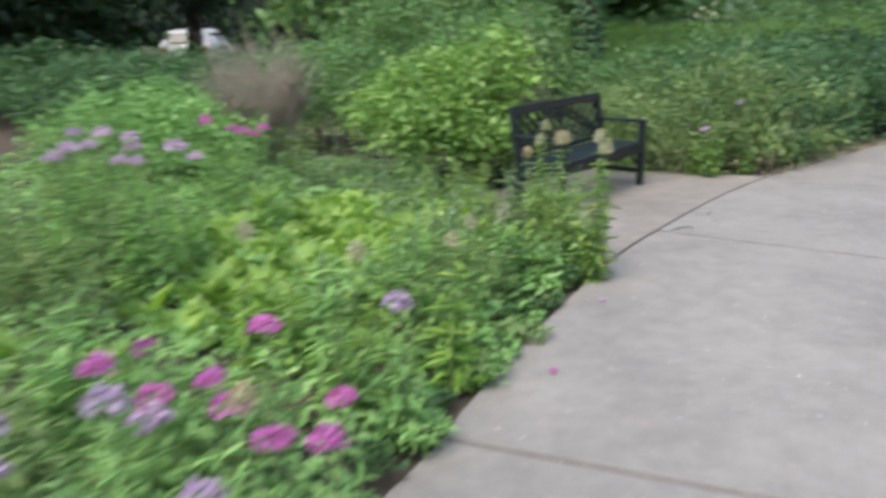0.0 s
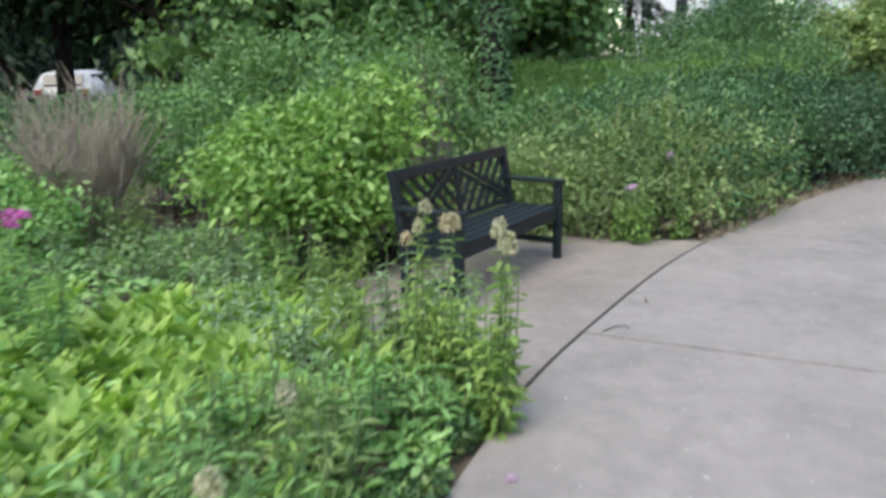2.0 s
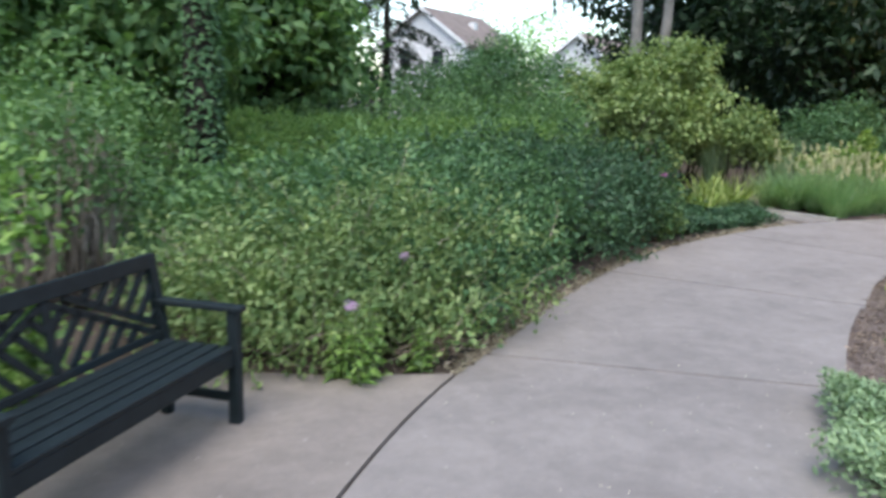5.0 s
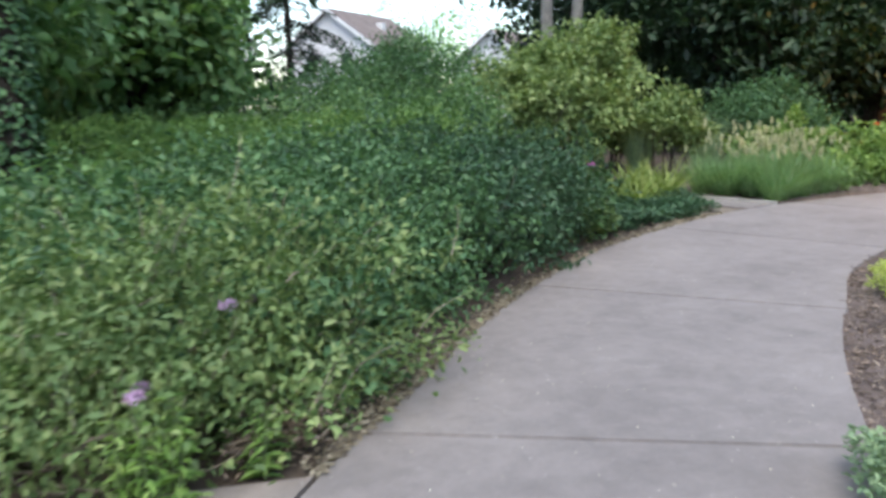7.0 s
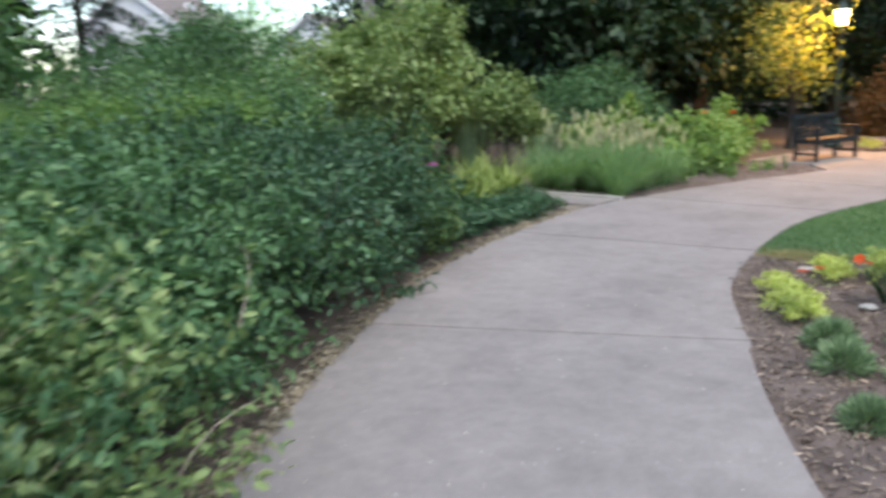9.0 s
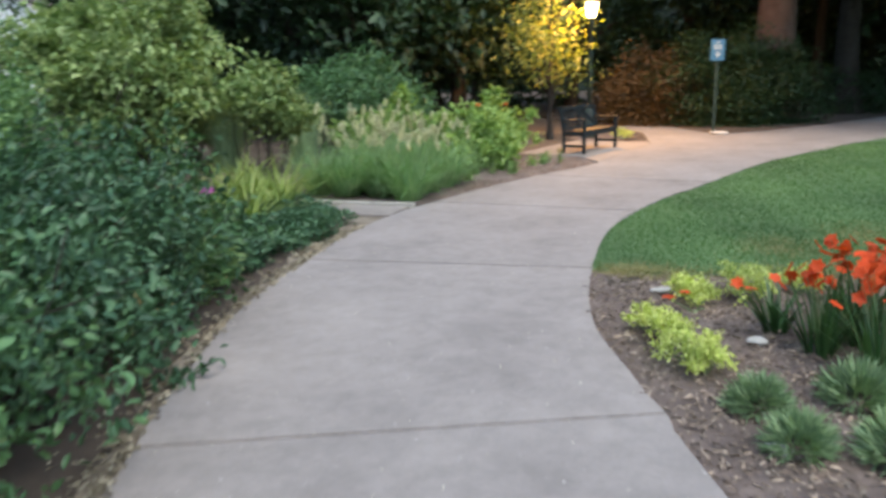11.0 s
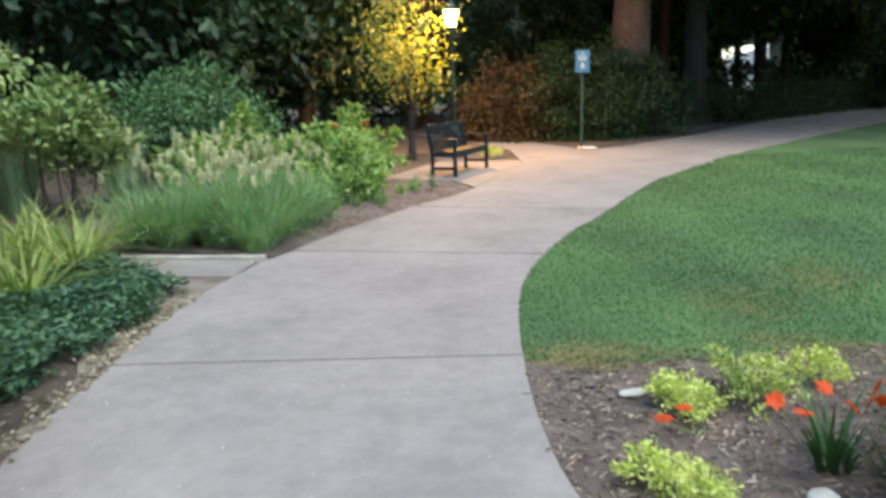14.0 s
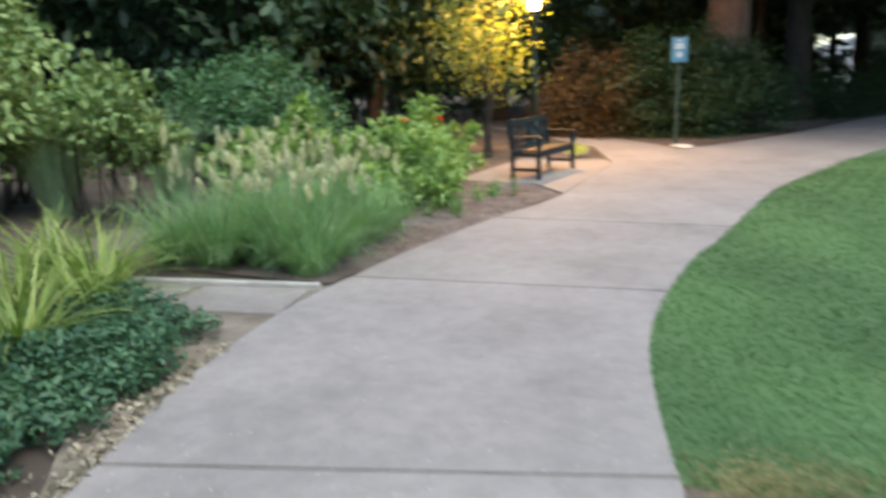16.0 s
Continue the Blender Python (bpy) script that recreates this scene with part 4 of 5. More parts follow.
woods("far_thicket", "pale green distant trees beside a house", [(25.5 + i * 3.2, 52 - i * 1.5, 1.4 + 0.5 * (i % 3), 2.6, 2.2, 1.7 + 0.5 * (i % 3)) for i in range(6)] + [(10 + i * 3.0, 40, 1.2, 2.2, 1.6, 1.5) for i in range(6)] + [(30, 57, 4.6, 2.2, 2.2, 4.4), (33.5, 74, 7, 3, 3, 4.2), (42, 73, 6.3, 4, 4, 4.6), (37, 76, 6.2, 3, 3, 4.4), (47, 70, 5.4, 4, 4, 4.2)], 19000, 0.3, L_mid)


def wooded_ridge(name, label, spans, r):
    """The distant edge of the woods: a bulging wall of foliage with an uneven top; spans: (from, to, foot, top)."""
    V, Fc = [], []
    for a0, a1, foot, top in spans:
        k = max(3, int((a1 - a0) * 2))
        n0 = len(V)
        for i in range(k + 1):
            a = radians(a0 + (a1 - a0) * i / k)
            for j in range(9):
                s = j / 8
                h = foot + (top * (1 + 0.12 * noise.noise(Vector((a * 30, 0, 0)))) - foot) * s
                rr = r + 2.5 * noise.noise(Vector((a * 26, h * 0.35, 3))) + 3 * s * s
                V.append((3 + rr * math.sin(a), 6 + rr * math.cos(a), h))
        for i in range(k):
            for j in range(8):
                q = n0 + i * 9 + j
                Fc.append((q, q + 9, q + 10, q + 1))
    me = mesh_from(name, np.array(V), np.array(Fc), M_ridge, True)
    tagged(new(name, me), label, "woods", kind="structure")


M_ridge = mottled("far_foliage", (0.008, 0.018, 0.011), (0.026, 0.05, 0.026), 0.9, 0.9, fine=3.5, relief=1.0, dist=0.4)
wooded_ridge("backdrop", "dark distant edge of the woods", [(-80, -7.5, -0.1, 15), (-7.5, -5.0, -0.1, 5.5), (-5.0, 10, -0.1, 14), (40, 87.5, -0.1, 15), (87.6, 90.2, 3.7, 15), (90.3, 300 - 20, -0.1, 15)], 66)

# ---- house beyond the trees ----
M_wall = mottled("white_siding", (0.66, 0.67, 0.68), (0.78, 0.78, 0.77), 2, 0.7, fine=12, relief=0.1)
M_roof = mottled("brown_shingles", (0.17, 0.135, 0.12), (0.26, 0.21, 0.185), 1.5, 0.9, fine=8, relief=0.5, dist=0.02)
M_glass, nt_w, b_w = node_mat("dark_window_glass", 0.08)
b_w.inputs["Base Color"].default_value = (0.03, 0.035, 0.04, 1)


def house(name, m, w, d, eave, ridge, label):
    """A gabled house: x along the gable, y to the back."""
    t = thing(name, m, label, "house")
    bm = bmesh.new()
    prof = [(0, 0), (w, 0), (w, eave), (w / 2, ridge), (0, eave)]
    a = [bm.verts.new((x, 0, z)) for x, z in prof]
    b = [bm.verts.new((x, d, z)) for x, z in prof]
    bm.faces.new(a)
    bm.faces.new(b[::-1])
    for i in (1, 4):
        bm.faces.new((a[i], b[i], b[(i + 1) % 5], a[(i + 1) % 5]))
    bmesh.ops.recalc_face_normals(bm, faces=bm.faces)
    part("wall", bm, M_wall, t)
    for s in (0, 1):
        bm = bmesh.new()
        q = [(-0.4, eave - 0.4 * (ridge - eave) / (w / 2)), (w / 2, ridge)]
        if s:
            q = [(w - x, z) for x, z in q]
        vs = [bm.verts.new((x, y, z + dz)) for dz in (0.02, 0.2) for (x, z), y in ((q[0], -0.4), (q[1], -0.4), (q[1], d + 0.4), (q[0], d + 0.4))]
        for f in ((0, 1, 2, 3), (4, 5, 6, 7), (0, 1, 5, 4), (1, 2, 6, 5), (2, 3, 7, 6), (3, 0, 4, 7)):
            bm.faces.new([vs[i] for i in f])
        bmesh.ops.recalc_face_normals(bm, faces=bm.faces)
        part("roof", bm, M_roof, t, "brown shingled roof slope")
        bm = bmesh.new()
        (xa, za), (xb, zb) = q
        vs = [bm.verts.new((x, y, z)) for y in (-0.46, -0.405) for x, z in ((xa, za - 0.1), (xb, zb - 0.1), (xb, zb + 0.22), (xa, za + 0.22))]
        for f in ((0, 1, 2, 3), (4, 5, 6, 7), (0, 1, 5, 4), (1, 2, 6, 5), (2, 3, 7, 6), (3, 0, 4, 7)):
            bm.faces.new([vs[i] for i in f])
        bmesh.ops.recalc_face_normals(bm, faces=bm.faces)
        part("barge_board", bm, M_wall, t, "white board along the roof edge")
    for x in (w * 0.22, w * 0.62):
        wi = part("window", one_box(x, x + 1.1, -0.03, 0.02, eave - 1.7, eave - 0.4, bevel=0.0), M_wall, t, "white framed window")
        part("pane", one_box(x + 0.08, x + 1.02, -0.05, -0.032, eave - 1.62, eave - 0.48, bevel=0.0), M_glass, wi)
    part("chimney", one_box(w * 0.7, w * 0.7 + 0.5, d * 0.5, d * 0.5 + 0.5, ridge - 2.2, ridge - 0.6, bevel=0.02), M_wall, t)
    return t


house("house", pose(20.6, 62.0, -0.06, 0, 0, -54), 7.2, 8.5, 5.8, 8.3, "white house with a brown roof behind trees")
house("house", pose(105, 9.0, -0.06, 0, 0, -90), 11.0, 8, 3.3, 4.9, "low white house far beyond the dark trees")
house("house", pose(36.3, 66.0, -0.06, 0, 0, -60), 8.0, 10, 4.6, 7.5, "far house with a brown roof, half hidden")


# ---- parked car ----
def car(m, label):
    """A hatchback: x along its length."""
    paint = mottled("white_car_paint", (0.72, 0.73, 0.75), (0.8, 0.8, 0.82), 3, 0.25, fine=5, relief=0.0)
    rubber = mottled("tyre_rubber", (0.015, 0.015, 0.015), (0.03, 0.03, 0.03), 20, 0.85)
    red, ntr, br = node_mat("red_lamp_glass", 0.2)
    br.inputs["Base Color"].default_value = (0.5, 0.01, 0.01, 1)
    t = thing("car", m, label, "car")
    prof = [(-2.1, 0.3), (-2.15, 0.75), (-1.95, 0.95), (-1.6, 1.42), (-0.2, 1.5), (0.55, 1.42), (1.15, 0.98), (2.0, 0.85), (2.12, 0.6), (2.05, 0.3)]
    bm = bmesh.new()
    l = [bm.verts.new((x, -0.86 + (0.16 if z > 1.2 else 0), z)) for x, z in prof]
    r = [bm.verts.new((x, 0.86 - (0.16 if z > 1.2 else 0), z)) for x, z in prof]
    bm.faces.new(l)
    bm.faces.new(r[::-1])
    for i in range(len(prof)):
        bm.faces.new((l[i], r[i], r[(i + 1) % len(prof)], l[(i + 1) % len(prof)]))
    bmesh.ops.recalc_face_normals(bm, faces=bm.faces)
    bmesh.ops.bevel(bm, geom=list(bm.edges), offset=0.05, segments=2, affect="EDGES")
    part("body", bm, paint, t, smooth=True)
    part("rear_window", one_box(-0.02, 0.02, -0.6, 0.6, -0.2, 0.2, m=pose(-1.81, 0, 1.2, 0, 37, 0), bevel=0.01), M_glass, t)
    for s in (-1, 1):
        part("side_window", one_box(-1.4, 0.6, s * 0.76 - 0.015, s * 0.76 + 0.015, 1.02, 1.36, bevel=0.01), M_glass, t)
        part("tail_light", one_box(-2.19, -2.1, s * 0.7 - 0.12, s * 0.7 + 0.12, 0.72, 0.92, bevel=0.02), red, t, "red tail light")
        for x in (-1.35, 1.3):
            bm = lathe([(0.16, -0.1), (0.3, -0.1), (0.32, -0.06), (0.32, 0.06), (0.3, 0.1), (0.16, 0.1)], 20)
            bmesh.ops.transform(bm, matrix=pose(x, s * 0.78, 0.32, 90, 0, 0), verts=bm.verts)
            part("wheel", bm, rubber, t, "black tyre", True)


car(pose(-9.2, 30.4, -0.06, 0, 0, 94), "white parked car seen under the trees")


# ---- herbs and flowers ----
def blades(P, A, L, W, up, bend, seg=4):
    """Grass-like blades as arrays: from P, leaning towards the angle A, length L, width W, steepness up, drooping by bend."""
    n = len(P)
    H = np.stack([np.cos(A), np.sin(A), np.zeros(n)], 1)
    S = np.stack([-np.sin(A), np.cos(A), np.zeros(n)], 1)
    L, W, up, bend = [np.broadcast_to(v, n)[:, None] for v in (L, W, up, bend)]
    rows = []
    for k in range(seg + 1):
        s = k / seg
        el = up - bend * s * 0.6
        c = P + H * (np.cos(el) * L * s) + np.array([[0, 0, 1.0]]) * (np.sin(el) * L * s)
        w = W * (0.75 if k == 0 else (1 - s ** 2.2) + 0.04) / 2
        rows += [c - S * w, c + S * w]
    V = np.stack(rows, 1).reshape(-1, 3)
    i = np.arange(n)[:, None] * (2 * seg + 2)
    F = np.concatenate([i + [[2 * k, 2 * k + 1, 2 * k + 3, 2 * k + 2]] for k in range(seg)])
    return V, F


def head_mesh(name, mat, r, h, n, petal):
    """A flower head: petals all over a dome."""
    d = dirs(n, -0.2)
    P = d * [r, r, h] * rng.uniform(0.75, 1.05, (n, 1))
    D = unit(d * 0.5 + rng.normal(0, 0.7, (n, 3)))
    return mesh_from(name, *leaf_arrays(P, D, d + rng.normal(0, 0.3, (n, 3)), petal * rng.uniform(0.8, 1.2, n), petal * 1.25, fold=0.1, curl=0.05), mat)


H_PINK = [head_mesh("pink_head", F_pink, 0.042, 0.03, 80, 0.017) for _ in range(2)]
H_MAUVE = [head_mesh("mauve_head", F_mauve, 0.048, 0.034, 90, 0.018) for _ in range(2)]
H_FADED = [head_mesh("faded_head", F_faded, 0.035, 0.06, 150, 0.013) for _ in range(2)]
H_PALE = [head_mesh("pale_head", F_pale, 0.03, 0.06, 170, 0.014) for _ in range(2)]


def stem_plant(name, label, x, y, stems, mat, leaf=0.11, width=0.26, pairs=9, category="flower", group="", lean=0.12, leaf_low=0.12):
    """Upright stems with pairs of lance-shaped leaves; stems: (dx, dy, height, head mesh or None)."""
    t = thing(name, pose(x, y, -0.03), label, category, group)
    lines, P, D, N, L = [], [], [], [], []
    for dx, dy, h, head in stems:
        top = np.array([dx, dy, h])
        pts = bent((dx * 0.45, dy * 0.45, 0), top, 0.0, 6, 0.04)
        lines.append((pts, np.linspace(0.005, 0.0025, 6)))
        k = int(pairs * max(h, 0.3) / 0.6)
        for i in range(k):
            s = leaf_low + (0.97 - leaf_low) * i / k
            c = np.array([np.interp(s, np.linspace(0, 1, 6), pts[:, j]) for j in range(3)])
            a = i * 1.571 + rng.normal(0, 0.4)
            for b in (a, a + math.pi):
                P.append(c)
                d = np.array([math.cos(b), math.sin(b), rng.uniform(-0.25, 0.55)])
                D.append(d)
                N.append([-d[0] * 0.4, -d[1] * 0.4, 1.0])
                L.append(leaf * rng.uniform(0.7, 1.2) * (1.1 - 0.55 * s))
        if head is not None:
            ob = part("flower_head", head, None, t)
            ob.matrix_basis = Matrix.Translation((dx, dy, h)) @ Matrix.Rotation(rng.uniform(0, 6), 4, "Z") @ Matrix.Scale(rng.uniform(0.85, 1.2), 4)
    L = np.array(L)
    part("stem_tuft", mesh_from("stem_tuft", *tube_arrays(lines, 4), M_stem, True), None, t, kind="stuff")
    part("foliage", mesh_from("foliage", *leaf_arrays(np.array(P), np.array(D), np.array(N), L, L * width, fold=0.18, curl=0.3), mat), None, t, kind="stuff")
    return t


def clump_stems(n, r, h, heads=(), share=0.0):
    out = []
    for i in range(n):
        a, q = rng.uniform(0, 6.283), r * math.sqrt(rng.random())
        hd = heads[int(rng.integers(0, len(heads)))] if len(heads) and rng.random() < share else None
        out.append((q * math.cos(a), q * math.sin(a), h * rng.uniform(0.75, 1.05) + (0.05 if hd else 0), hd))
    return out


# pink and mauve phlox by the path
for hx, hy, hd in ((-0.99, 2.21, 0), (-1.06, 2.04, 0), (-0.95, 1.82, 1), (-0.71, 1.99, 0), (-0.46, 1.71, 0), (-0.32, 1.58, 0), (-0.59, 1.46, 1), (-0.63, 2.33, 0), (-0.33, 1.92, 0), (-0.57, 1.78, 2), (-1.25, 1.75, 1), (-0.21, 2.65, 1)):
    hm = (H_PINK, H_MAUVE, H_FADED)[hd]
    extra = clump_stems(5, 0.16, 0.55)
    stem_plant("phlox", ("pink", "pale mauve", "faded brown")[hd] + " flowered phlox with narrow green leaves", hx, hy, [(0.0, 0.0, rng.uniform(0.6, 0.68), hm[0])] + ([(rng.normal(0, 0.06), rng.normal(0, 0.06), rng.uniform(0.52, 0.64), hm[1])] if rng.random() < 0.5 else []) + extra, L_mid, group="phlox by the path")
for hx, hy, hd in ((-2.38, 5.33, 1), (-2.13, 5.17, 1), (-1.76, 4.3, 1), (-1.69, 4.75, 1), (-1.67, 6.05, 0), (-2.33, 4.7, 1), (-1.99, 6.42, 0), (-1.33, 5.6, 0), (-2.7, 5.6, 1)):
    hm = (H_PINK, H_MAUVE)[hd]
    stem_plant("tall_phlox", ("bright pink", "pale mauve")[hd] + " tall phlox standing above green leaves", hx, hy, [(0.0, 0.0, rng.uniform(0.84, 0.95), hm[0]), (rng.normal(0, 0.1), rng.normal(0, 0.1), rng.uniform(0.78, 0.92), hm[1])] + clump_stems(9, 0.22, 0.78), L_mid, group="tall phlox")
# tall stems with faded seed heads at the bench
for x, y, h, hm, n in ((0.66, 5.17, 0.93, H_PALE, 3), (0.9, 4.72, 0.98, H_PALE, 2), (0.55, 5.55, 0.8, H_FADED, 1), (0.78, 5.35, 0.86, H_FADED, 1)):
    heads = [(rng.normal(0, 0.09), rng.normal(0, 0.09), h * rng.uniform(0.85, 1.03), hm[i % 2]) for i in range(n)]
    stem_plant("seed_head_phlox", "tall green stems with buff faded flower heads", x, y, heads + clump_stems(9, 0.18, h * 0.75), L_young if hm is H_PALE else L_grey, 0.1, 0.34, 17, group="faded phlox", leaf_low=0.02)
for x, y, h in ((0.0, 3.15, 0.72), (-0.4, 3.05, 0.7), (0.1, 3.85, 0.62), (-0.95, 3.4, 0.7)):
    stem_plant("pale_phlox", "yellow-green stems with pale budded heads", x, y, [(0, 0, h, H_PALE[0])] + clump_stems(5, 0.1, h * 0.8), L_hosta, 0.13, 0.26, group="pale phlox")
# leafy herbs that fill the bed along the path
for i in range(52):
    s = rng.random()
    e = LEFT[near_index(LEFT, (-0.9, 1.0)):near_index(LEFT, (1.0, 4.9))]
    p = e[int(s * (len(e) - 1))] + np.array([-0.88, 0.45]) * rng.uniform(0.16, 1.0) ** 1.0 + rng.normal(0, 0.06, 2)
    stem_plant("leafy_herb", "bushy mid green herb with lance-shaped leaves", p[0], p[1], clump_stems(9, 0.17, rng.uniform(0.34, 0.58)), (L_mid, L_lime, L_mid, L_rose)[i % 4], rng.uniform(0.09, 0.13), 0.34, 8, "herb", "herbs along the path")
for i in range(46):
    p = (rng.uniform(-3.6, 0.3), rng.uniform(0.8, 8.2))
    if p[0] > -1.2 + 0.2 * p[1] or (-1.9 < p[0] < 0.1 and 3.6 < p[1] < 7.0):
        continue
    stem_plant("leafy_herb", "tall green herb in the flower bed", p[0], p[1], clump_stems(12, 0.25, rng.uniform(0.5, 0.8)), (L_mid, L_rose)[i % 2], 0.12, 0.3, 8, "herb", "herbs in the bed")
for x, y in ((0.25, 6.0), (-0.1, 6.5), (0.4, 5.6), (-0.6, 7.0), (-1.2, 7.3), (0.0, 5.4), (-0.9, 7.9), (0.15, 6.9), (-1.8, 7.6), (0.7, 5.1), (-0.35, 5.9)):
    stem_plant("leafy_herb", "fine grey-green herb in front of the lime bush", x, y, clump_stems(14, 0.26, rng.uniform(0.42, 0.62)), (L_grey, L_young, L_rose)[int(abs(x) * 10) % 3], 0.08, 0.4, 10, "herb", "herbs by the bench")


def carpet(name, label, outline, n, leaf, mat, h=0.18, category="ground cover", width=0.55, edge=0.0, up=0.35):
    """A low carpet of leaves inside the outline, mounded a little."""
    o = np.asarray(outline, float)
    lo, hi = o.min(0), o.max(0)
    q = rng.uniform(lo, hi, (n * 3, 2))
    ins = np.zeros(len(q), bool)
    for a, b in zip(o, np.roll(o, -1, 0)):
        cr = ((a[1] > q[:, 1]) != (b[1] > q[:, 1])) & (q[:, 0] < (b[0] - a[0]) * (q[:, 1] - a[1]) / (b[1] - a[1] + 1e-9) + a[0])
        ins ^= cr
    q = q[ins][:n]
    n = len(q)
    mound = 0.75 + 0.25 * np.sin(q[:, 0] * 4.1) * np.cos(q[:, 1] * 3.7)
    z = h * mound * rng.random(n) ** 0.5
    a = rng.uniform(0, 6.283, n)
    D = np.stack([np.cos(a), np.sin(a), rng.normal(up, 0.4, n)], 1)
    L = leaf * rng.uniform(0.6, 1.25, n)
    c = o.mean(0)
    t = thing(name, pose(c[0], c[1], -0.03), label, category, kind="stuff" if n > 2500 else "")
    part("foliage", mesh_from("foliage", *leaf_arrays(np.column_stack([q - c, z]), D, rng.normal(0, 0.4, (n, 3)) + [0, 0, 1], L, L * width), mat), None, t, kind="stuff")
    return t


e = LEFT[near_index(LEFT, (-1.0, 0.8)):near_index(LEFT, (1.1, 5.05))]
for k in range(26):
    c = e[int(k / 26 * len(e))] + np.array([-0.88, 0.45]) * rng.uniform(0.06, 0.22)
    ring = [(c[0] + math.cos(a) * 0.16 * rng.uniform(0.7, 1.3), c[1] + math.sin(a) * 0.16 * rng.uniform(0.7, 1.3)) for a in np.linspace(0, 5.6, 9)]
    tagged(carpet("edging_plant", "low dark green plant creeping to the path edge", ring, 230, 0.045, (L_dark, L_mid, L_rose)[k % 3], rng.uniform(0.1, 0.2)), group="edging plants")
for k in range(44):
    s = k / 43
    c = np.array([8.8 + 2.15 * s, 12.3 + 0.8 * s]) + np.array([-0.35, 0.94]) * rng.uniform(-0.1, 1.1) * (0.75 if k % 3 else 1.0)
    ring = [(c[0] + math.cos(a) * 0.35 * rng.uniform(0.8, 1.2), c[1] + math.sin(a) * 0.35 * rng.uniform(0.8, 1.2)) for a in np.linspace(0, 5.6, 9)]
    tagged(carpet("dark_ground_cover", "dark blue-green ground cover plant beside the path", ring, 560, 0.055, L_cover, rng.uniform(0.2, 0.3)), group="ground cover plants")
carpet("low_ground_cover", "low green ground cover at the path edge", [(0.62, 4.45), (1.12, 5.3), (0.95, 5.9), (0.35, 5.2)], 3000, 0.04, L_dark, 0.12)
carpet("low_ground_cover", "low green ground cover behind the flowers", [(-2.4, 7.6), (0.2, 7.2), (-0.3, 8.6), (-2.4, 9.6)], 5000, 0.05, L_grey, 0.16)
carpet("low_ground_cover", "low green ground cover under the bed plants", [(-1.5, 0.2), (-0.35, 2.35), (0.35, 3.9), (0.95, 5.1), (0.0, 6.4), (-1.0, 8.6), (-5.5, 9.5), (-6.5, 0.5)], 15000, 0.08, L_mid, 0.2)
carpet("low_ground_cover", "weedy green plants under the hedge end", [(7.9, 11.75), (8.5, 12.0), (9.2, 13.2), (7.9, 13.4)], 4500, 0.07, L_rose, 0.4)
for k in range(10):
    c = np.array([4.55 + 0.1 * k, 5.8 + 0.098 * k]) + rng.normal(0, 0.07, 2)
    ring = [(c[0] + math.cos(a) * 0.24 * rng.uniform(0.8, 1.2), c[1] + math.sin(a) * 0.24 * rng.uniform(0.8, 1.2)) for a in np.linspace(0, 5.6, 9)]
    tagged(carpet("catmint", "grey-green flowering herb spilling over the path edge", ring, 420, 0.04, L_grey, rng.uniform(0.22, 0.34), "herb"), group="herbs at the right edge")

# bright strap-leaved patch
def off_edge(p):
    """How far a place lies to the left of the path's left edge."""
    i = min(max(near_index(LEFT, p), 1), len(LEFT) - 2)
    tn = unit(LEFT[i + 1] - LEFT[i - 1])
    return float(np.dot(np.asarray(p) - LEFT[i], (-tn[1], tn[0])))


o = np.array([-0.75, 5.1])
for k in range(190):
    p = o + rng.normal(0, 1, 2) * [0.6, 0.85]
    if off_edge(p) < 0.75:
        continue
    n = 11
    A = rng.uniform(0, 6.283, n)
    P = np.column_stack([rng.normal(0, 0.035, (n, 2)), np.zeros(n)])
    D = np.stack([np.cos(A) * 0.45, np.sin(A) * 0.45, rng.uniform(0.8, 1.5, n)], 1)
    t = thing("lily_plant", pose(p[0], p[1], -0.03), "bright yellow-green broad-leaved lily plant", "plant", "bright lily plants")
    LL = rng.uniform(0.2, 0.31, n)
    part("foliage", mesh_from("foliage", *leaf_arrays(P, D, np.stack([-np.cos(A), -np.sin(A), np.full(n, 0.5)], 1), LL, LL * 0.4, fold=0.16, curl=0.3), L_hosta), None, t, kind="stuff")

# bare twiggy bush
t = thing("twiggy_bush", pose(-2.05, 8.7, -0.03), "grey-brown bare twiggy bush", "shrub")
tips = []
for k in range(9):
    a = k * 0.7 + rng.uniform(0, 0.4)
    tip = np.array([math.cos(a) * 0.42, math.sin(a) * 0.42, rng.uniform(0.7, 1.0)])
    tips.append(tip)
    part("branch", mesh_from("branch", *tube_arrays([(bent((tip[0] * 0.15, tip[1] * 0.15, 0), tip, 0.08, 6), np.linspace(0.016, 0.006, 6))], 6), M_twig, True), None, t)
for k in range(9):
    lines = []
    for i in range(110):
        d = dirs(1, 0.0)[0]
        foot = tips[k] * rng.uniform(0.15, 1.0)
        end = foot + (d + unit(tips[k]) * 0.7) * [0.36, 0.36, 0.5] * rng.uniform(0.4, 1.15)
        lines.append((bent(foot, end, 0.05, 5, 0.06), np.linspace(0.0055, 0.002, 5)))
    part("twig_tuft", mesh_from("twig_tuft", *tube_arrays(lines, 3), M_twig), None, t, kind="stuff")

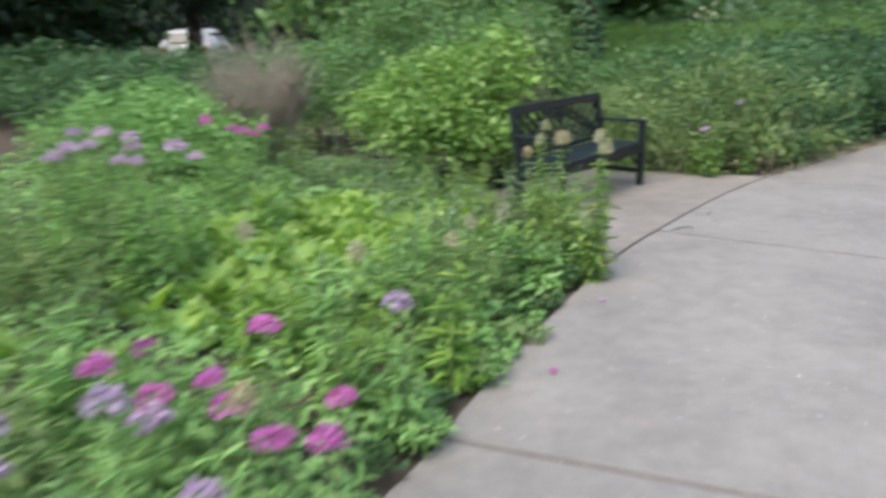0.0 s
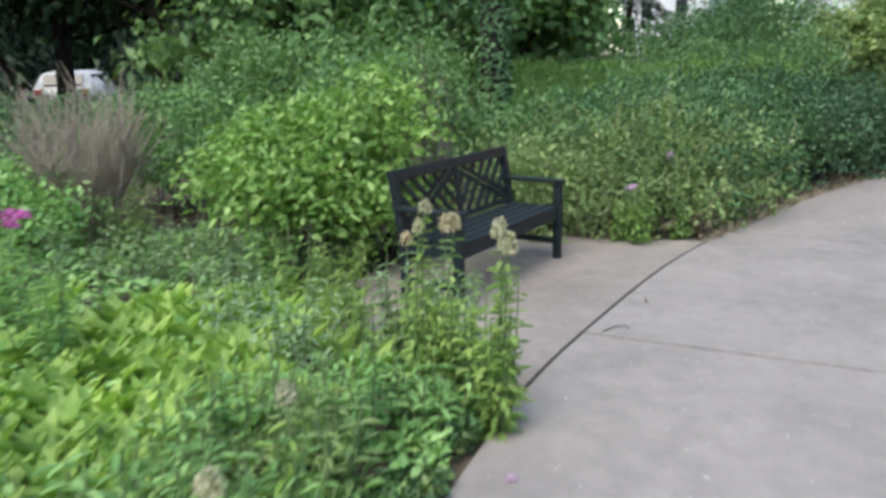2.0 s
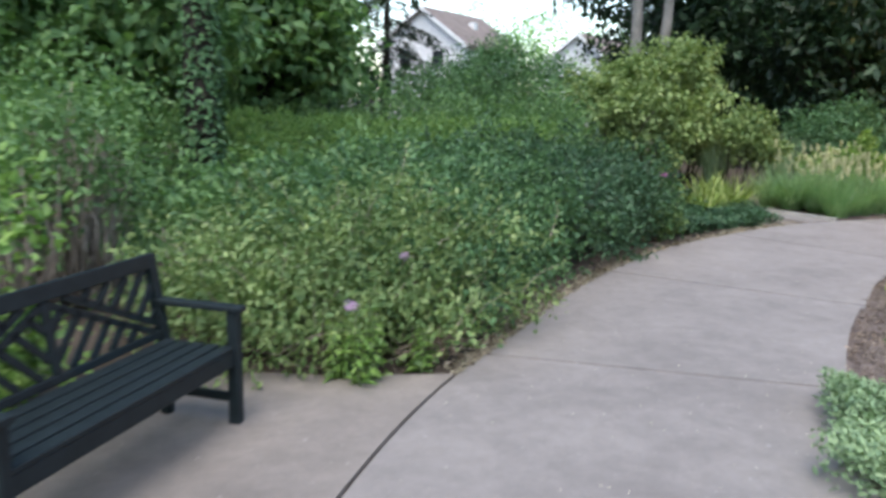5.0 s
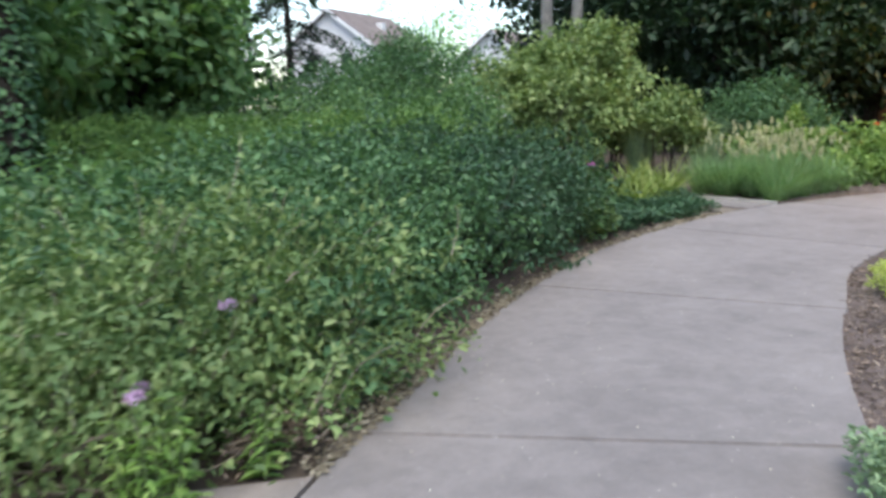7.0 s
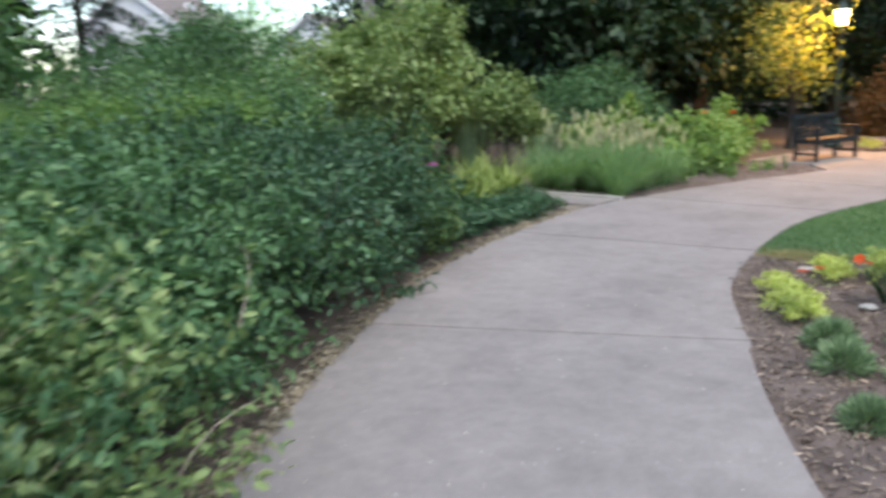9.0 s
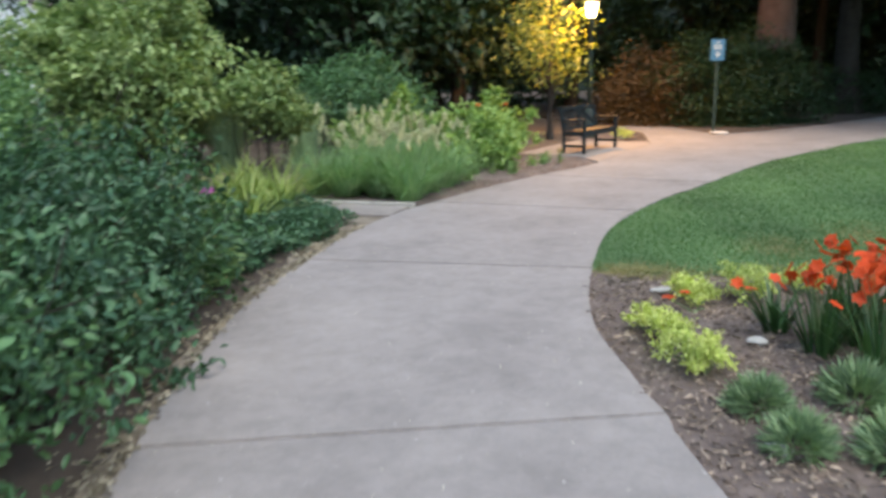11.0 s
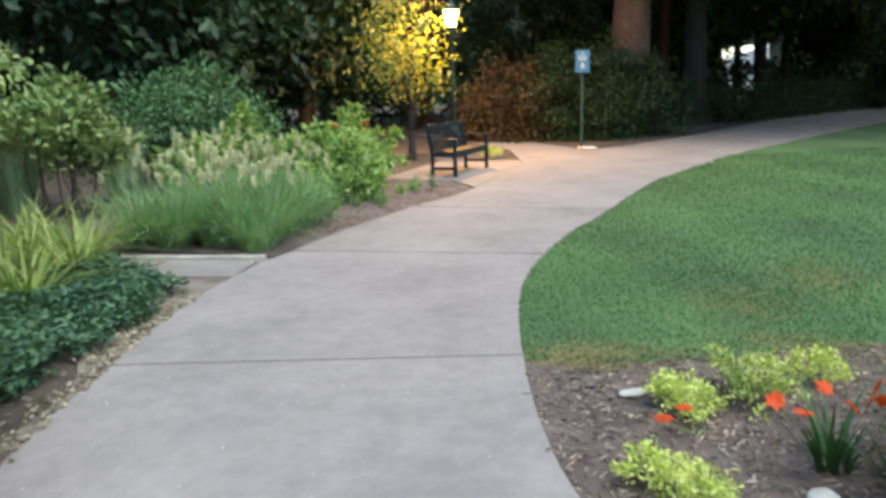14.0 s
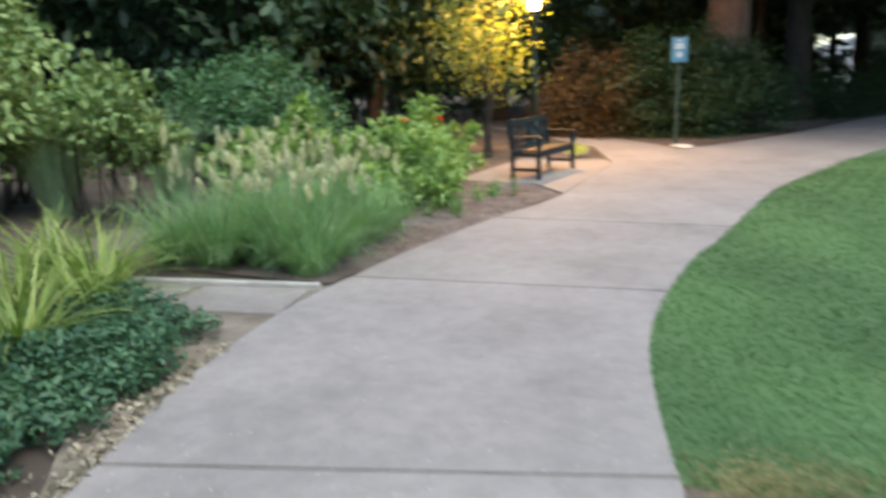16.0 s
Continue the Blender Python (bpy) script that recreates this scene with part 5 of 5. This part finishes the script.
# flowers and pale fronds on the rose bush
for x, y, z, hm in ((3.1, 8.3, 0.72, H_MAUVE), (2.65, 7.95, 0.5, H_MAUVE), (2.7, 8.2, 0.45, H_MAUVE), (3.3, 8.75, 0.62, H_MAUVE), (7.25, 10.95, 0.95, H_PINK)):
    ob = new("rose_flower", hm[0])
    ob.matrix_world = pose(x, y, z) @ Matrix.Scale(0.75, 4)
    tagged(ob, "pale pink open flower on a green bush", "flower", "flowers on the bushes")
for x, y, h in ((2.75, 7.98, 0.55), (2.62, 8.15, 0.45), (3.15, 8.15, 0.35)):
    stem_plant("pale_weed", "pale yellow-green weed growing through the bush", x, y, clump_stems(7, 0.1, h), L_lime, 0.1, 0.3, 10, "weed")
carpet("dry_brush", "dry brown twigs and leaves under the rose bush", [(3.0, 8.15), (3.45, 8.15), (3.7, 8.5), (3.2, 8.7)], 900, 0.06, M_chip, 0.2, "brush", 0.25)


def fountain(x, y, n, L, W, mat, label, name="fountain_grass", plumes=0, bloom="plume", up=(0.9, 1.5), bend=(0.5, 1.4), r=0.22, category="grass", head=None, tilt=14, rise=(0.72, 1.0)):
    """A tuft of arching blades, with plumes on thin stalks."""
    t = thing(name, pose(x, y, -0.02), label, category, "tufts of " + name)
    a, q = rng.uniform(0, 6.283, n), r * np.sqrt(rng.random(n))
    P = np.column_stack([q * np.cos(a), q * np.sin(a), np.zeros(n)])
    part("blade_tuft", mesh_from("blade_tuft", *blades(P, a + rng.normal(0, 0.5, n), L * rng.uniform(0.55, 1.1, n), W, rng.uniform(*up, n), rng.uniform(*bend, n)), mat), None, t, kind="stuff")
    if plumes:
        lines = []
        for i in range(plumes):
            b, e = rng.uniform(0, 6.283), rng.uniform(0.1, 0.5) * (0.5 if tilt > 30 else 1)
            top = np.array([math.cos(b) * e, math.sin(b) * e, L * rng.uniform(*rise)])
            lines.append((bent((0, 0, 0), top, 0.05, 5, 0.02), 0.002))
            ob = part(bloom, head, None, t)
            ob.matrix_basis = Matrix.Translation(top) @ pose(0, 0, 0, rng.uniform(-tilt, tilt), rng.uniform(-tilt, tilt), rng.uniform(0, 360))
        part("stalk_tuft", mesh_from("stalk_tuft", *tube_arrays(lines, 3), M_stem), None, t, kind="stuff")
    return t


d = rng.normal(0, 1, (90, 3))
zz = rng.uniform(0, 0.12, 90)
PLUME = mesh_from("plume", *leaf_arrays(np.column_stack([d[:, :2] * 0.006, zz]), np.column_stack([unit(d[:, :2]), np.full(90, 0.9)]), d, 0.03, 0.01, simple=True), F_plume)
for k in range(17):
    x, y = 12.5 + 0.37 * (k % 5) + rng.normal(0, 0.1), 13.15 + 0.42 * (k // 5) + 0.12 * (k % 2) + rng.normal(0, 0.08)
    fountain(x, y, 280, rng.uniform(0.68, 1.02), 0.012, L_grass, "tall green fountain grass with buff plumes", up=(1.0, 1.54), bend=(0.3, 1.6), r=0.17, plumes=8, head=PLUME, rise=(0.72, 1.12))
for x, y in ((11.5, 14.3), (11.0, 13.9), (10.9, 14.6), (10.2, 13.6), (11.6, 15.0), (9.7, 13.9)):
    fountain(x, y, 90, 0.85, 0.026, L_iris, "yellowing sword-leaved plant beside the slabs", "sword_leaf_plant", up=(0.8, 1.45), bend=(0.4, 1.5), r=0.14, category="plant")
for x, y, h in ((15.4, 17.2, 1.35), (13.9, 17.6, 1.2)):
    fountain(x, y, 420, h, 0.009, L_grey, "upright grey-green grass among shrubs", "upright_grass", up=(1.25, 1.55), bend=(0.1, 0.4), r=0.2)
# peonies and young plants in the mulch
for x, y, h, r in ((16.3, 13.95, 0.95, 0.55), (17.5, 14.1, 0.9, 0.5), (15.2, 14.7, 1.0, 0.5), (16.9, 14.9, 0.88, 0.55), (18.0, 14.6, 0.92, 0.33), (14.6, 15.2, 0.8, 0.4), (15.3, 13.75, 0.4, 0.28), (15.95, 13.5, 0.36, 0.26), (14.75, 13.9, 0.45, 0.3)):
    shrub("peony_bush", "bright green leafy peony bush in mulch", [(x, y, h * 0.55, r, r, h * 0.5), (x + 0.2, y + 0.1, h * 0.4, r * 0.8, r * 0.8, h * 0.4)], 620, 0.13, L_young, M_stem, stems=16, stem_r=0.006, clump=0.08, rough=0.3, shoots=30, reach=0.2, group="peony bushes", category="shrub", width=0.4)
for i in range(26):
    s = rng.random()
    p = np.array([13.9 + 3.6 * s, 13.05 - 0.32 * s]) + [0, rng.uniform(0.0, 0.75)]
    stem_plant("young_plant", "small green plant in the mulch bed", p[0], p[1], clump_stems(6, 0.09, rng.uniform(0.12, 0.34)), (L_mid, L_lime, L_rose)[i % 3], 0.07, 0.4, 9, "plant", "young plants in mulch")
for x, y in ((16.9, 14.35), (17.3, 14.0)):
    ob = new("red_bloom", H_PINK[0].copy())
    ob.data.materials.clear()
    ob.data.materials.append(F_red)
    ob.matrix_world = pose(x, y, 0.98)
    tagged(ob, "small red bloom on a peony bush", "flower")

# right-hand mulch bed
for x, y, r in ((9.62, 8.86, 0.12), (9.95, 8.56, 0.15), (9.72, 8.42, 0.18), (8.8, 8.88, 0.11), (8.6, 8.7, 0.15), (8.36, 8.55, 0.17), (8.25, 8.42, 0.12), (9.5, 8.72, 0.12), (10.1, 8.15, 0.14), (21.9, 13.35, 0.2), (22.3, 13.3, 0.16)):
    shrub("golden_spirea", "low yellow-green mound of small leaves on mulch", [(x, y, r * 0.5, r * 0.82, r * 0.85, r * 0.7)], 700, 0.027, L_spirea, M_stem, stems=8, stem_r=0.003, clump=0.022, rough=0.32, group="yellow-green mounds", category="plant", width=0.6)
for x, y, r in ((7.9, 8.1, 0.17), (7.55, 7.88, 0.17), (8.2, 7.7, 0.2), (7.65, 7.5, 0.2), (6.9, 7.5, 0.14), (8.45, 7.35, 0.2), (7.2, 7.0, 0.16), (6.4, 6.9, 0.17)):
    t = thing("lavender", pose(x, y, -0.02), "grey-green lavender tuft in bark mulch", "plant", "grey-green tufts")
    n = 700
    dd = dirs(n, 0.15)
    part("sprig_tuft", mesh_from("sprig_tuft", *leaf_arrays(dd * [r * 0.5, r * 0.5, r * 0.6], dd + rng.normal(0, 0.25, (n, 3)), rng.normal(0, 1, (n, 3)), r * rng.uniform(0.35, 0.75, n), 0.008, fold=0.2), L_grey), None, t, kind="stuff")


def lily_mesh():
    """One open flower: six petals joined at the throat."""
    a = np.arange(6) * 1.047 + rng.normal(0, 0.1, 6)
    d = np.stack([np.cos(a), np.sin(a), np.full(6, 0.35)], 1)
    v, f = leaf_arrays(np.zeros((6, 3)), d, np.stack([-np.cos(a), -np.sin(a), np.full(6, 2.0)], 1), 0.044, 0.036, fold=0.12, curl=0.25)
    me = mesh_from("red_flower", v, f, F_red)
    bm = bmesh.new()
    bm.from_mesh(me)
    bmesh.ops.remove_doubles(bm, verts=bm.verts, dist=0.0005)
    bm.to_mesh(me)
    bm.free()
    return me


RED = [lily_mesh() for _ in range(2)]
for x, y, n, nf in ((8.85, 7.92, 50, 6), (9.12, 7.72, 50, 7), (9.35, 7.8, 45, 6), (8.6, 7.62, 45, 5), (9.0, 7.4, 50, 7), (9.5, 7.45, 40, 5)):
    fountain(x, y, n, 0.55, 0.02, L_dark, "scarlet flowered plant with dark sword leaves", "red_lily", up=(1.05, 1.5), bend=(0.1, 0.8), r=0.08, category="flower", plumes=nf + 15, tilt=65, rise=(0.7, 1.1), head=RED[0], bloom="flower_head")
fountain(9.16, 8.2, 36, 0.38, 0.022, L_dark, "short scarlet flowered plant with dark sword leaves", "red_lily", up=(0.95, 1.45), bend=(0.1, 0.8), r=0.07, category="flower", plumes=5, tilt=65, head=RED[1], bloom="flower_head")
t = stem_plant("leaning_red_lily", "two scarlet flowers on leaning stalks", 9.5, 8.62, [(-0.3, 0.25, 0.13, RED[0]), (-0.2, 0.17, 0.15, RED[1])], L_grey, 0.1, 0.1, 3, "flower")


# ---- lawn, chips and litter ----
def scatter_in(outline, n, keep=None):
    o = np.asarray(outline, float)
    out = np.zeros((0, 2))
    lo, hi = o.min(0), o.max(0)
    while len(out) < n:
        q = rng.uniform(lo, hi, (n * 2, 2))
        ins = np.zeros(len(q), bool)
        for a, b in zip(o, np.roll(o, -1, 0)):
            ins ^= ((a[1] > q[:, 1]) != (b[1] > q[:, 1])) & (q[:, 0] < (b[0] - a[0]) * (q[:, 1] - a[1]) / (b[1] - a[1] + 1e-9) + a[0])
        out = np.concatenate([out, q[ins]])
    return out[:n]


blade_area = [tuple(p) for p in RIGHT[near_index(RIGHT, (10.0, 9.68)):near_index(RIGHT, (23.9, 8.15))]] + [(26, 4), (22, -1), (14.0, 1.0), (12.2, 3.8), (11.2, 7.2), (10.55, 8.4), (10.15, 9.2)]
q = scatter_in(blade_area, 330000)
far_off = np.hypot(q[:, 0] - 9.5, q[:, 1] - 9.5)
q = q[rng.random(len(q)) < np.clip(2.6 / np.maximum(far_off, 0.5), 0.1, 1.0)]
far_off = np.hypot(q[:, 0] - 9.5, q[:, 1] - 9.5)
n = len(q)
a = rng.uniform(0, 6.283, n)
D = np.stack([np.cos(a) * 0.6, np.sin(a) * 0.6, rng.uniform(0.5, 1.2, n)], 1)
big = 1 + np.clip(far_off / 9, 0, 1.2)
me = mesh_from("grass", *leaf_arrays(np.column_stack([q, np.full(n, -0.015)]), D, rng.normal(0, 1, (n, 3)), rng.uniform(0.016, 0.032, n) * (1 + (big - 1) * 0.4), 0.005 * big, simple=True, fold=0), M_blade)
tagged(new("grass", me), "short mown green grass blades", "grass", kind="stuff")

dry = np.concatenate([rng.normal(0, 1, (1500, 2)) * w + c for c, w in (((11.6, 8.5), (0.28, 0.2)), ((12.5, 7.9), (0.35, 0.2)), ((10.35, 9.15), (0.12, 0.3)), ((10.15, 9.4), (0.1, 0.16)), ((10.75, 8.1), (0.12, 0.3)))])
n = len(dry)
a = rng.uniform(0, 6.283, n)
me = mesh_from("dry_grass", *leaf_arrays(np.column_stack([dry, np.full(n, -0.014)]), np.stack([np.cos(a), np.sin(a), rng.uniform(0.3, 1.0, n)], 1), rng.normal(0, 1, (n, 3)), rng.uniform(0.02, 0.045, n), 0.005, simple=True, fold=0), F_straw)
tagged(new("dry_grass", me), "thin straw-coloured patches in the lawn", "grass", kind="stuff")

chips = scatter_in([tuple(p) for p in RIGHT[near_index(RIGHT, (4.8, 6.2)):near_index(RIGHT, (10.0, 9.68))]] + [(10.2, 9.2), (10.6, 8.4), (11.0, 7.4), (9.0, 6.0), (6.0, 5.2)], 15000)
chips2 = scatter_in([(13.2, 12.72), (15.4, 12.55), (17.2, 12.32), (18.0, 13.2), (15.5, 14.2), (13.6, 14.0)], 2500)
chips = np.concatenate([chips, chips2])
n = len(chips)
a = rng.uniform(0, 6.283, n)
me = mesh_from("mulch_chips", *leaf_arrays(np.column_stack([chips, rng.uniform(-0.018, 0.0, n)]), np.stack([np.cos(a), np.sin(a), rng.normal(0, 0.2, n)], 1), rng.normal(0, 0.5, (n, 3)) + [0, 0, 1], rng.uniform(0.015, 0.07, n), rng.uniform(0.006, 0.016, n), fold=0.2), M_chip)
tagged(new("mulch_chips", me), "loose brown bark chips and straw", "mulch", kind="stuff")

e = LEFT[near_index(LEFT, (3.4, 8.0)):near_index(LEFT, (11.0, 12.5))]
k = rng.integers(0, len(e) - 1, 2600)
p = e[k] + (e[k + 1] - e[k]) * rng.random((2600, 1)) + np.array([[-0.6, 0.8]]) * (rng.gamma(1.5, 0.06, (2600, 1)) - 0.03)
a = rng.uniform(0, 6.283, 2600)
me = mesh_from("fallen_leaves", *leaf_arrays(np.column_stack([p, rng.uniform(0.002, 0.012, 2600)]), np.stack([np.cos(a), np.sin(a), rng.normal(0, 0.15, 2600)], 1), rng.normal(0, 0.3, (2600, 3)) + [0, 0, 1], rng.uniform(0.02, 0.05, 2600), rng.uniform(0.012, 0.03, 2600)), F_litter)
tagged(new("fallen_leaves", me), "dry buff leaves along the path edge", "leaf litter", kind="stuff")

s = rng.random(420)
i = (s * (len(LEFT) - 40)).astype(int)
w = rng.random((420, 1))
p = LEFT[i] * w + np.array([RIGHT[near_index(RIGHT, LEFT[j] + [1.7, -1.8])] for j in i]) * (1 - w)
a = rng.uniform(0, 6.283, 420)
me = mesh_from("petals", *leaf_arrays(np.column_stack([p, rng.uniform(0.002, 0.004, 420)]), np.stack([np.cos(a), np.sin(a), np.zeros(420)], 1), rng.normal(0, 0.2, (420, 3)) + [0, 0, 1], rng.uniform(0.006, 0.016, 420), rng.uniform(0.004, 0.01, 420)), F_white)
tagged(new("fallen_petals", me), "small pale petals scattered on the path", "petals", kind="stuff")
for x, y in ((0.47, 3.3), (0.89, 4.26)):
    ob = new("fallen_flower", H_PINK[1] if x < 0.6 else H_MAUVE[1])
    ob.matrix_world = pose(x, y, 0.012) @ Matrix.Scale(0.4, 4)
    tagged(ob, "single fallen phlox flower on the concrete", "flower")
for x, y, an in ((1.75, 5.85, 20), (2.2, 6.33, 70), (1.82, 5.9, -30)):
    me = mesh_from("fallen_twig", *tube_arrays([(bent((0, 0, 0), (0.11, 0.02, 0.006), 0.03, 4), np.array([0.004, 0.004, 0.003, 0.002]))], 5), M_bark, True)
    ob = new("fallen_twig", me)
    ob.matrix_world = pose(x, y, 0.004, 0, 0, an)
    tagged(ob, "short dark twig lying on the path", "twig")
